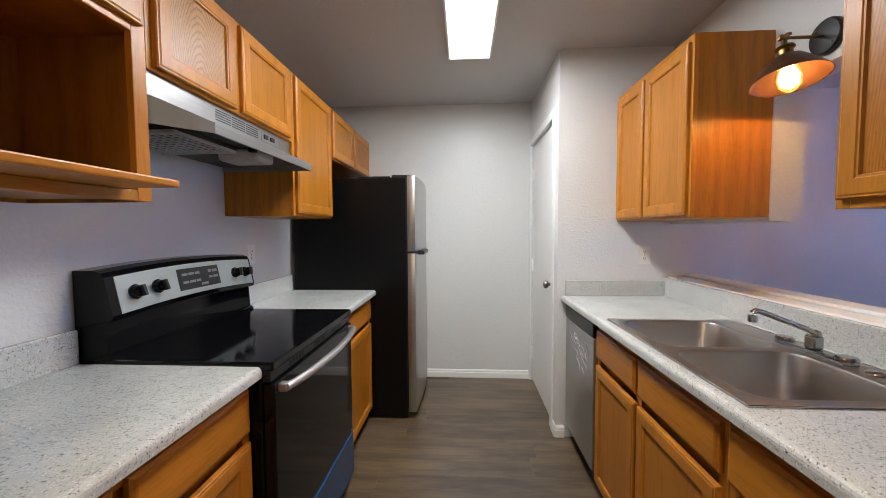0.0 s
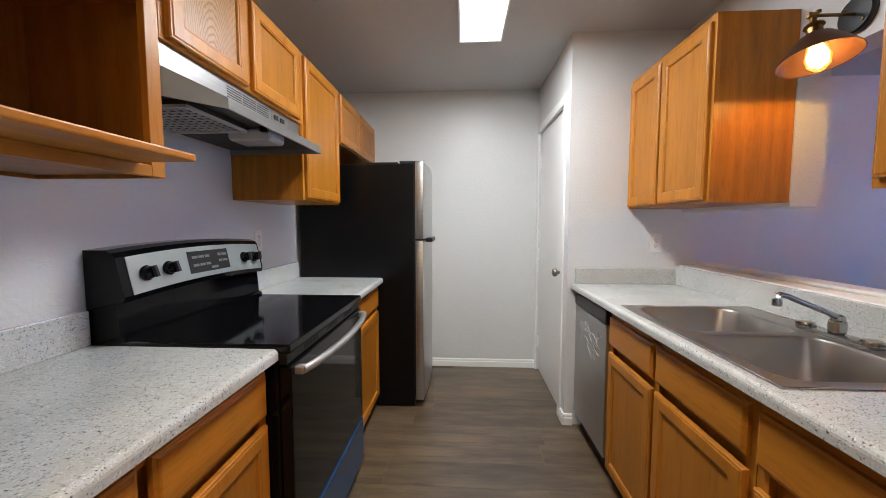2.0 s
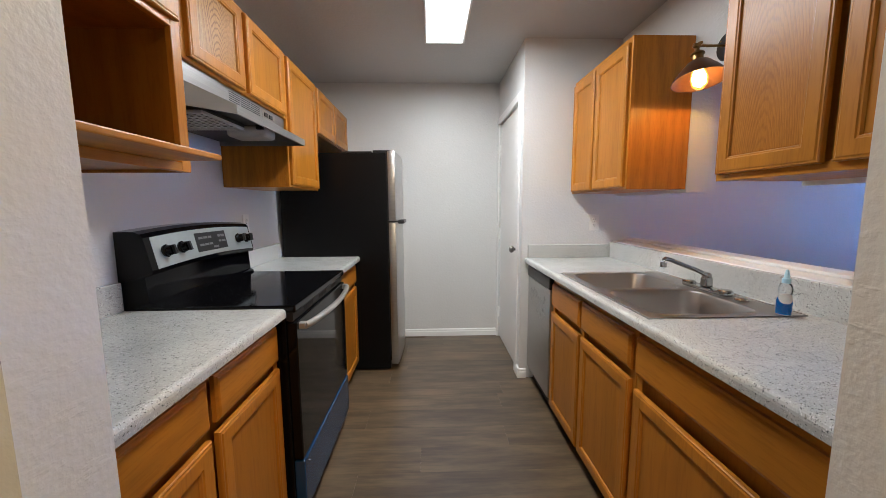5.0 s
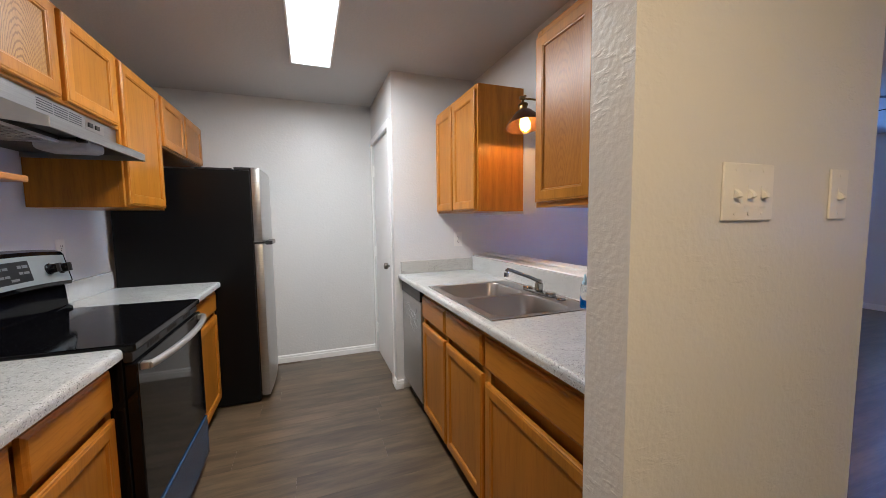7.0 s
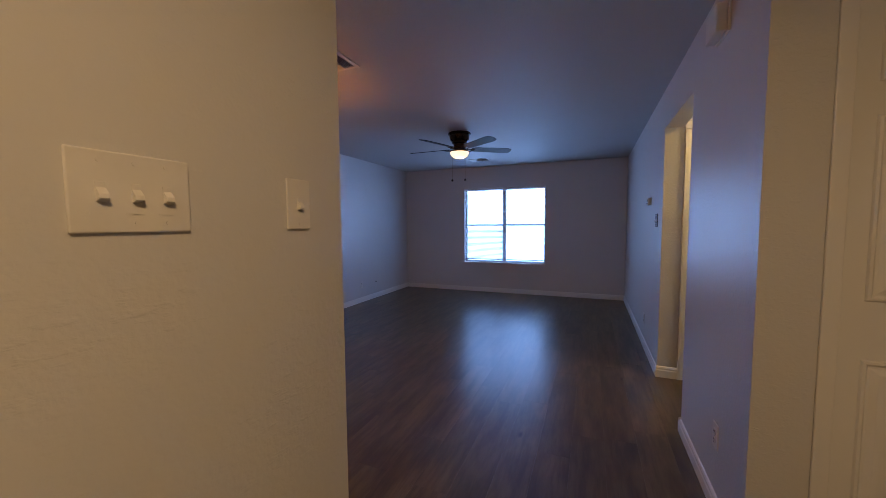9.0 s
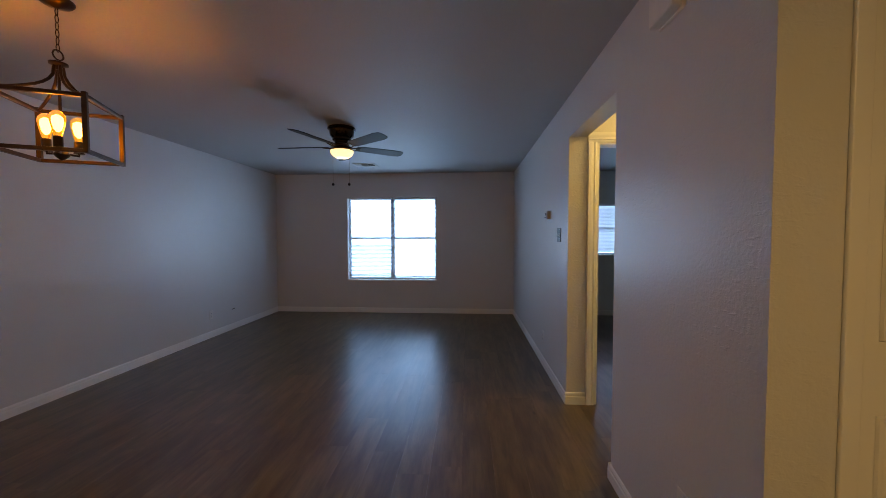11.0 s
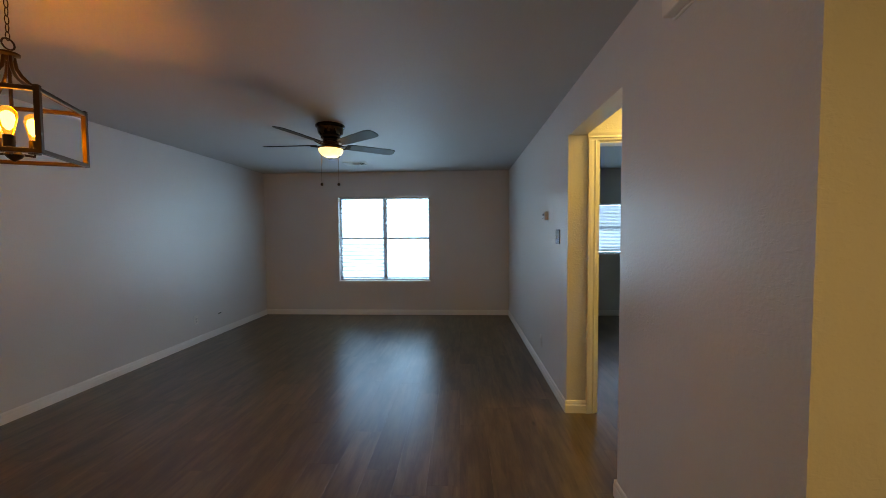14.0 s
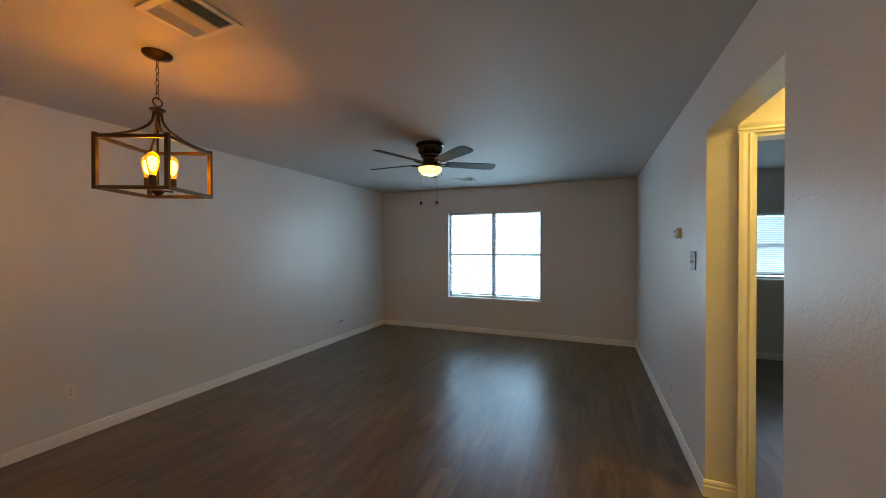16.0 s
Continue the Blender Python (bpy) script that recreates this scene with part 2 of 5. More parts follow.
def tube(bm, pts, r, n=10, closed=False):
    """A round bar along a run of points; r may be one radius or one for each point."""
    pts = [Vector(p) for p in pts]
    rad = r if isinstance(r, (list, tuple)) else [r] * len(pts)
    rings = []
    for i, p in enumerate(pts):
        a = pts[i - 1] if (i or closed) else p
        b = pts[(i + 1) % len(pts)] if (i < len(pts) - 1 or closed) else p
        turn = Vector((0, 0, 1)).rotation_difference((b - a).normalized()).to_matrix()
        rings.append([bm.verts.new(p + turn @ Vector((rad[i] * math.cos(2 * math.pi * k / n), rad[i] * math.sin(2 * math.pi * k / n), 0))) for k in range(n)])
    pairs = list(zip(rings, rings[1:])) + ([(rings[-1], rings[0])] if closed else [])
    for a, b in pairs:
        for k in range(n):
            bm.faces.new((a[k], a[(k + 1) % n], b[(k + 1) % n], b[k]))
    if not closed:
        bm.faces.new(rings[0][::-1])
        bm.faces.new(rings[-1])
    return bm


def prism(bm, outline, axis, lo, hi, bevel=0.0):
    """An outline of (a, b) pushed along axis from lo to hi. axis 'y': outline is (x, z); 'x': (y, z); 'z': (x, y)."""
    def at(a, b, c):
        return {"y": (a, c, b), "x": (c, a, b), "z": (a, b, c)}[axis]
    v0, v1 = [bm.verts.new(at(a, b, lo)) for a, b in outline], [bm.verts.new(at(a, b, hi)) for a, b in outline]
    n = len(outline)
    faces = [bm.faces.new(v0), bm.faces.new(v1[::-1])] + [bm.faces.new((v0[i], v1[i], v1[(i + 1) % n], v0[(i + 1) % n])) for i in range(n)]
    if bevel:
        bmesh.ops.bevel(bm, geom=list({e for f in faces for e in f.edges}), offset=bevel, segments=2, affect="EDGES", profile=0.5, clamp_overlap=True)
    return bm


def mesh_of(bm, name, material, smooth=False):
    bmesh.ops.recalc_face_normals(bm, faces=bm.faces[:])
    me = bpy.data.meshes.new(name)
    bm.to_mesh(me)
    bm.free()
    me.materials.append(material)
    if smooth:
        for p in me.polygons:
            p.use_smooth = True
        me.set_sharp_from_angle(angle=radians(35))
    return me


def part(name, bm, material, parent, label="", smooth=False):
    ob = new(name, mesh_of(bm, name, material, smooth))
    ob.parent = parent
    if parent is not None and parent.matrix_basis != Matrix():
        ob.matrix_parent_inverse = parent.matrix_basis.inverted()
    return tagged(ob, label)


def thing(name, label, category, at, group=""):
    """An Empty at the base of a thing; its parts are built in world places."""
    ob = new(name)
    ob.location = at
    ob.empty_display_size = 0.1
    ob.matrix_basis = Matrix.Translation(at)
    return tagged(ob, label, category, group)


def solid(name, bm, material, label, category, kind="", smooth=False, group=""):
    return tagged(new(name, mesh_of(bm, name, material, smooth)), label, category, group, kind)


def boxes(*rows):
    bm = bm_new()
    for r in rows:
        box(bm, *r)
    return bm


# ---- structure ----
H = 2.42
LW, RS, RW = -1.115, 1.335, 1.40          # kitchen's west wall face, half wall's two faces
PY, BY = 2.33, 3.25                      # pantry's south face, kitchen's back wall
ST0, ST1 = 0.105, 0.21                   # the stub walls at the kitchen's mouth
SW_Y, NW_Y, EW_X = -1.085, 3.085, 7.43     # living room's south, north and east faces
CW_X, HX0, HX1 = 2.205, 3.21, 4.11        # closet wall, the hall opening's two sides


def wall(name, label, *rows):
    return solid(name, boxes(*rows), WALL, label, "wall", "structure")


wall("wall_kitchen_west", "pale lilac-grey textured kitchen wall behind the range", (LW - 0.12, LW, ST0, BY + 0.12, 0, H))
wall("wall_kitchen_back", "pale grey painted wall at the kitchen's end", (LW, 0.69, BY, BY + 0.12, 0, H))
wall("wall_pantry_side", "pale grey wall beside the sink counter with pantry behind", (0.69, 1.46, PY, PY + 0.10, 0, H))
wall("wall_pantry_front", "pale grey wall strip above the pantry door", (0.69, 0.79, PY + 0.10, BY + 0.12, 2.045, H), (0.69, 0.79, PY + 0.10, 2.455, 0, 2.045), (0.69, 0.79, 3.215, BY + 0.12, 0, 2.045))
wall("wall_pantry_east", "pale grey wall of the pantry towards the dining area", (1.36, 1.46, PY + 0.10, NW_Y, 0, H))
wall("wall_stub_west", "textured stub wall beside the kitchen's mouth", (LW, -0.435, ST0 + 0.03, 0.255, 0, H))
wall("wall_stub_east", "textured stub wall carrying light switches", (0.617, 1.418, ST0, ST1, 0, H))
wall("wall_half", "half wall under the pass-through counter ledge", (1.20, RW, ST1, 0.25, 0, H), (RS + 0.02, RW, 0.25, PY, 0, 1.005))
wall("wall_header", "painted header wall of the pass-through opening", (1.365, 1.49, 1.605, PY, 1.355, H), (1.365, 1.49, 1.01, 1.605, 1.90, H), (1.365, 1.40, 0.25, 1.01, 1.355, H))
wall("wall_north", "pale grey living room wall, long and plain", (1.36, EW_X + 0.15, NW_Y, NW_Y + 0.12, 0, H))
WY0, WY1, WZ0, WZ1 = 0.235, 1.795, 0.578, 2.005
wall("wall_east", "grey painted window wall of the living room", (EW_X, EW_X + 0.15, SW_Y, WY0, 0, H), (EW_X, EW_X + 0.15, WY1, NW_Y, 0, H), (EW_X, EW_X + 0.15, WY0, WY1, 0, WZ0), (EW_X, EW_X + 0.15, WY0, WY1, WZ1, H))
wall("wall_south", "textured grey living room wall with the hall opening", (CW_X, HX0, SW_Y - 0.13, SW_Y, 0, H), (HX1, EW_X + 0.15, SW_Y - 0.13, SW_Y, 0, H), (HX0, HX1, SW_Y - 0.13, SW_Y, 2.10, H))
DY0, DY1 = -2.09, -1.307
wall("wall_closet", "warm-lit entry wall around the panelled door", (CW_X, CW_X + 0.11, DY1, SW_Y - 0.13, 0, H), (CW_X, CW_X + 0.11, DY0, DY1, 2.05, H), (CW_X, CW_X + 0.11, -3.0, DY0, 0, H))
wall("wall_entry_south", "plain entry wall behind the walker", (-2.0, CW_X, -3.12, -3.0, 0, H))
wall("wall_entry_west", "plain entry wall", (-2.12, -2.0, -3.12, ST0 + 0.12, 0, H))
wall("wall_entry_north", "plain entry wall beside the kitchen", (-2.0, LW, ST0, ST0 + 0.12, 0, H))
wall("wall_hall_west", "plain hall wall", (HX0 - 0.12, HX0, -3.8, SW_Y - 0.13, 0, H))
wall("wall_hall_end", "plain wall at the hall's end", (HX0 - 0.12, HX1 + 0.12, -3.92, -3.8, 0, H))
HD0, HD1 = -2.08, -1.30
wall("wall_hall_east", "warm-lit hall wall around the bedroom doorway", (HX1, HX1 + 0.12, HD1, SW_Y - 0.13, 0, H), (HX1, HX1 + 0.12, HD0, HD1, 2.06, H), (HX1, HX1 + 0.12, -3.8, HD0, 0, H))
BW0, BW1, BZ0, BZ1 = -3.60, -2.34, 1.02, 1.86
wall("wall_bedroom_east", "shaded bedroom window wall", (EW_X, EW_X + 0.15, BW1, SW_Y - 0.13, 0, H), (EW_X, EW_X + 0.15, -4.9, BW0, 0, H), (EW_X, EW_X + 0.15, BW0, BW1, 0, BZ0), (EW_X, EW_X + 0.15, BW0, BW1, BZ1, H))
wall("wall_bedroom_south", "plain bedroom wall", (HX1, EW_X + 0.15, -5.02, -4.9, 0, H))
wall("wall_bedroom_west", "plain bedroom wall", (HX1, HX1 + 0.12, -4.9, -3.8, 0, H))
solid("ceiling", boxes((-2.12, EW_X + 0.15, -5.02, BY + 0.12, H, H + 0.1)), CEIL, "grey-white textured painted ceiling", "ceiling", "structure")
floor = solid("floor", boxes((-2.12, EW_X + 0.15, -5.02, BY + 0.12, -0.1, -0.004)), plain("floor_joint", (0.10, 0.075, 0.05), 0.7), "grey-brown wood-look vinyl plank floor", "floor", "structure")


def skirting(name, runs, h=0.085, t=0.014):
    """Baseboards with a stepped, rounded top. A run: (axis, at, lo, hi, side)."""
    out = [(0, 0), (t, 0), (t, h * 0.62), (t * 0.72, h * 0.70), (t * 0.72, h * 0.84), (t * 0.45, h * 0.95), (0, h)]
    bm = bm_new()
    for axis, at, lo, hi, side in runs:
        prism(bm, [(at + side * a, b) for a, b in out], axis, lo, hi)
    return solid(name, bm, TRIM, "white painted profiled baseboard", "baseboard", "structure")


skirting("baseboard_kitchen", [("x", BY, -0.25, 0.69, -1), ("x", PY, 0.69, 0.74, -1), ("y", 0.69, PY - 0.012, 2.41, -1)], 0.072)
skirting("baseboard_living", [("x", NW_Y, 1.46, EW_X, -1), ("y", EW_X, SW_Y, NW_Y, -1), ("x", SW_Y, CW_X, HX0 + 0.012, 1), ("x", SW_Y, HX1 - 0.012, EW_X, 1), ("y", RW, 0.25, PY, 1)])
skirting("baseboard_hall", [("y", HX1, -1.235, SW_Y + 0.012, -1), ("y", HX0, SW_Y - 0.13, SW_Y + 0.012, 1)], 0.095, 0.016)
skirting("baseboard_bedroom", [("y", EW_X, -4.9, SW_Y - 0.13, -1)])

# ---- cabinets ----
def fronted(bm, rows, u0, u1, v0, v1, put):
    """Nested rectangles (inset, height) from the back edge to the middle, closed by a flat middle: a moulded door or drawer face."""
    rings = []
    for inset, h in rows:
        rings.append([bm.verts.new(put(u, v, h)) for u, v in ((u0 + inset, v0 + inset), (u1 - inset, v0 + inset), (u1 - inset, v1 - inset), (u0 + inset, v1 - inset))])
    for a, b in zip(rings, rings[1:]):
        for i in range(4):
            bm.faces.new((a[i], a[(i + 1) % 4], b[(i + 1) % 4], b[i]))
    bm.faces.new(rings[0][::-1])
    bm.faces.new(rings[-1])
    return bm


DOOR_EDGE = [(0, 0), (0, 0.013), (0.003, 0.0165), (0.007, 0.0165), (0.011, 0.019), (0.046, 0.019), (0.049, 0.0165), (0.053, 0.0160), (0.056, 0.009)]
DRAWER_EDGE = [(0, 0), (0, 0.012), (0.006, 0.0145), (0.009, 0.0175), (0.013, 0.019), (0.03, 0.019)]


def face_put(x, side):
    return lambda u, v, h: (x + side * h, u, v)


def cab_door(cab, x, side, y0, y1, z0, z1, veneer=None, label=""):
    put = face_put(x, side)
    d = part("door", fronted(bm_new(), DOOR_EDGE, y0, y1, z0, z1, put), OAK_Z, cab)
    inner = bm_new()
    lo, hi = sorted((x + side * 0.006, x + side * 0.0096))
    box(inner, lo, hi, y0 + 0.0565, y1 - 0.0565, z0 + 0.0565, z1 - 0.0565)
    part("panel", inner, veneer or OAK_PANEL, d, label)
    return d


def drawer(cab, x, side, y0, y1, z0, z1):
    return part("drawer_front", fronted(bm_new(), DRAWER_EDGE, y0, y1, z0, z1, face_put(x, side)), OAK_Y, cab)


def cab_body(cab, x_wall, x_face, y0, y1, z0, z1, toe=False, body_top=None):
    """The carcass behind the doors: a face frame and sides, with a recessed toe kick on base units."""
    lo, hi = sorted((x_wall, x_face))
    s = 1 if x_face > x_wall else -1
    z_bottom = z0 + (0.085 if toe else 0)
    part("body", boxes((*sorted((x_wall, x_face - s * 0.019)), y0 + 0.001, y1 - 0.001, z_bottom, body_top or z1)), OAK_Z, cab)
    fr = sorted((x_face - s * 0.019, x_face))
    for a, b in ((y0, y0 + 0.035), (y1 - 0.035, y1)):
        part("stile", boxes((*fr, a, b, z_bottom, z1, 0.0015)), OAK_Z, cab)
    for a, b in ((z_bottom, z_bottom + 0.03), (z1 - 0.035, z1)):
        part("rail", boxes((*fr, y0 + 0.035, y1 - 0.035, a, b, 0.0015)), OAK_Y, cab)
    if toe:
        part("toe_kick", boxes((*sorted((x_wall, x_face - s * 0.07)), y0 + 0.001, y1 - 0.001, z0, z_bottom)), BLACK_MATT, cab)


OAK_PANEL = oak("oak_door_panel", (4.5, 4.5, 0.45), 0.88, 0.36, 0.6, (1.3, 8.0), 0.27)
OAK_HONEY = figured_oak("oak_honey_cathedral_panel", (0, -0.83, -1.30), (1, 13, 2.2), (0.36, 0.135, 0.014), (0.43, 0.165, 0.018), 0.26)
OAK_FIGURED = figured_oak("oak_cathedral_panel", (0, -1.18, -1.62), (1, 15, 3.6))
UPL, UPR, BSL, BSR = -0.75, 1.047, -0.55, 0.76       # face planes: wall and base units, west and east
WALL_L = "honey oak wall cabinet with framed panel doors"
BASE_L = "honey oak base cabinet with drawers above framed doors"


def base_left():
    c = thing("base_cabinet", BASE_L + " under speckled counter", "cabinet", (-0.8, 0.66, 0), "base cabinets")
    cab_body(c, LW + 0.003, BSL, 0.257, 1.068, 0, 0.872, True)
    for y0, y1 in ((0.27, 0.632), (0.664, 1.052)):
        drawer(c, BSL, 1, y0, y1, 0.722, 0.852)
        cab_door(c, BSL, 1, y0, y1, 0.10, 0.692)
    c = thing("base_cabinet", "narrow honey oak base cabinet between range and refrigerator", "cabinet", (-0.8, 2.16, 0), "base cabinets")
    cab_body(c, LW + 0.003, BSL, 1.842, 2.478, 0, 0.872, True)
    drawer(c, BSL, 1, 1.865, 2.46, 0.722, 0.852)
    cab_door(c, BSL, 1, 1.865, 2.46, 0.10, 0.692)


def base_right():
    c = thing("sink_base_cabinet", "honey oak sink cabinet with two false drawers and doors", "cabinet", (1.05, 1.42, 0), "base cabinets")
    cab_body(c, RS, BSR, 0.937, 1.818, 0, 0.872, True, 0.70)
    part("centre_stile", boxes((BSR, BSR + 0.018, 1.378, 1.412, 0.09, 0.86)), OAK_Z, c)
    for y0, y1 in ((0.957, 1.385), (1.405, 1.802)):
        drawer(c, BSR, -1, y0, y1, 0.705, 0.838)
        cab_door(c, BSR, -1, y0, y1, 0.085, 0.668)
    c = thing("base_cabinet", "wide honey oak base cabinet with one long drawer", "cabinet", (1.05, 0.58, 0), "base cabinets")
    cab_body(c, RS, BSR, 0.212, 0.935, 0, 0.872, True)
    drawer(c, BSR, -1, 0.25, 0.926, 0.705, 0.838)
    cab_door(c, BSR, -1, 0.25, 0.926, 0.085, 0.648)


def uppers_left():
    top = 2.115
    c = thing("wall_cabinet", "honey oak cabinet with open microwave shelf below its door", "cabinet", (-0.9, 0.6, 1.405), "wall cabinets")
    y0, y1, zb, zo = 0.258, 0.982, 1.405, 1.845
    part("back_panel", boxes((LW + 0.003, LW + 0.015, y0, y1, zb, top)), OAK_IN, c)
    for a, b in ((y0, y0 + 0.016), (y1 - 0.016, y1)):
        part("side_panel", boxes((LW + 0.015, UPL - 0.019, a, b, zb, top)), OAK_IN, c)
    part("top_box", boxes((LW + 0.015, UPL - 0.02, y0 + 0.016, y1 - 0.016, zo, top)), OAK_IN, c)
    part("bottom_panel", boxes((LW + 0.015, UPL - 0.02, y0 + 0.016, y1 - 0.016, zb + 0.01, zb + 0.024)), OAK_IN, c, "plain underside panel of darker oak veneer")
    for a, b in ((y0, y0 + 0.04), (y1 - 0.042, y1)):
        part("stile", boxes((UPL - 0.019, UPL, a, b, zb, top, 0.002)), OAK_Z, c)
    for a, b in ((zb, zb + 0.0285), (zo - 0.004, zo + 0.03), (top - 0.03, top)):
        part("rail", boxes((UPL - 0.019, UPL, y0 + 0.04, y1 - 0.042, a, b, 0.002)), OAK_Y, c)
    part("shelf", boxes((LW + 0.016, -0.605, y0 + 0.018, 0.905, zb + 0.029, zb + 0.047, 0.004)), OAK_Y, c, "projecting oak shelf board with chipped front edge")
    cab_door(c, UPL, 1, 0.62, 0.962, zo + 0.018, top - 0.015)
    cab_door(c, UPL, 1, 0.275, 0.605, zo + 0.018, top - 0.015)
    c = thing("wall_cabinet", "short honey oak cabinet above the range hood", "cabinet", (-0.9, 1.4, 1.77), "wall cabinets")
    cab_body(c, LW + 0.003, UPL, 0.983, 1.813, 1.768, top)
    part("centre_stile", boxes((UPL - 0.018, UPL + 0.0005, 1.35, 1.40, 1.80, 2.08)), OAK_Z, c)
    cab_door(c, UPL, 1, 1.003, 1.357, 1.778, top - 0.012, OAK_FIGURED, "oak panel with bold cathedral grain")
    cab_door(c, UPL, 1, 1.392, 1.775, 1.778, top - 0.012)
    c = thing("wall_cabinet", "tall honey oak wall cabinet between hood and refrigerator", "cabinet", (-0.9, 2.07, 1.405), "wall cabinets")
    cab_body(c, LW + 0.003, UPL, 1.815, 2.333, 1.402, top)
    cab_door(c, UPL, 1, 1.835, 2.315, 1.415, top - 0.012)
    c = thing("wall_cabinet", "short honey oak cabinet above the refrigerator", "cabinet", (-0.9, 2.8, 1.8), "wall cabinets")
    cab_body(c, LW + 0.003, UPL, 2.335, 3.247, 1.79, top)
    cab_door(c, UPL, 1, 2.36, 2.79, 1.80, top - 0.012)
    cab_door(c, UPL, 1, 2.81, 3.235, 1.80, top - 0.012)


def uppers_right():
    top = 2.125
    c = thing("wall_cabinet", "two-door honey oak wall cabinet glowing under the sconce", "cabinet", (1.2, 1.98, 1.37), "wall cabinets")
    cab_body(c, 1.362, UPR, 1.605, 2.327, 1.372, top)
    cab_door(c, UPR, -1, 1.62, 1.975, 1.385, top - 0.03)
    cab_door(c, UPR, -1, 1.995, 2.31, 1.385, top - 0.03)
    c = thing("wall_cabinet", "two-door honey oak wall cabinet beside the stub wall", "cabinet", (1.2, 0.6, 1.37), "wall cabinets")
    cab_body(c, 1.362, UPR, 0.252, 1.01, 1.372, top)
    cab_door(c, UPR, -1, 0.655, 0.998, 1.395, top - 0.03, OAK_HONEY, "honey oak panel with arched grain")
    cab_door(c, UPR, -1, 0.275, 0.625, 1.395, top - 0.03)


# ---- counters ----
def edge_profile(x_front, x_back, z0, z1, s):
    """Counter cross-section (x, z) with a rolled front. s: the way the front faces."""
    r = 0.016
    pts = [(x_back, z0), (x_front - s * 0.012, z0), (x_front, z0 + 0.008)]
    for i in range(5):
        a = math.pi / 2 * i / 4
        pts.append((x_front - s * (r - r * math.cos(a)), z1 - r + r * math.sin(a)))
    return pts + [(x_back, z1)]


def counters():
    zt, zb = 0.914, 0.873
    for y0, y1, label in ((0.257, 1.072, "speckled white laminate counter beside the range"), (1.838, 2.488, "speckled white laminate counter beside the refrigerator")):
        c = thing("countertop", label, "countertop", (-0.8, (y0 + y1) / 2, zb), "kitchen counters")
        part("slab", prism(bm_new(), edge_profile(-0.507, LW + 0.003, zb, zt, 1), "y", y0, y1), LAMI, c)
        part("backsplash", boxes((LW + 0.003, LW + 0.024, y0, y1, zt, zt + 0.108, 0.004)), LAMI, c)
    c = thing("countertop", "long speckled white laminate counter holding the sink", "countertop", (1.0, 1.2, zb), "kitchen counters")
    bm = bm_new()
    sx0, sx1, sy0, sy1 = 0.775, 1.275, 0.900, 1.678
    prism(bm, edge_profile(0.715, sx0, zb, zt, -1), "y", ST1 + 0.002, PY - 0.003)
    box(bm, sx0, RS, ST1 + 0.002, sy0, zb, zt)
    box(bm, sx0, RS, sy1, PY - 0.003, zb, zt)
    box(bm, sx1, RS, sy0, sy1, zb, zt)
    bmesh.ops.remove_doubles(bm, verts=bm.verts[:], dist=0.0001)
    part("slab", bm, LAMI, c)
    part("backsplash", boxes((RS, RS + 0.0195, 0.255, PY - 0.003, zt - 0.03, 1.028, 0.004)), LAMI, c)
    part("end_splash", boxes((0.735, RS - 0.001, PY - 0.022, PY - 0.002, zt, 1.01, 0.004)), LAMI, c)
    led = thing("bar_ledge", "white painted bar ledge on the half wall", "ledge", (1.45, 1.4, 1.005))
    part("board", boxes((RS + 0.0205, 1.555, 0.56, PY - 0.003, 1.0065, 1.034, 0.005)), TRIM, led)
    part("raised_strip", boxes((1.452, 1.556, 0.56, PY - 0.003, 1.0345, 1.049, 0.004)), TRIM, led)
    part("moulding", boxes((1.405, 1.43, 0.56, PY - 0.003, 0.96, 1.0055, 0.004)), TRIM, led)


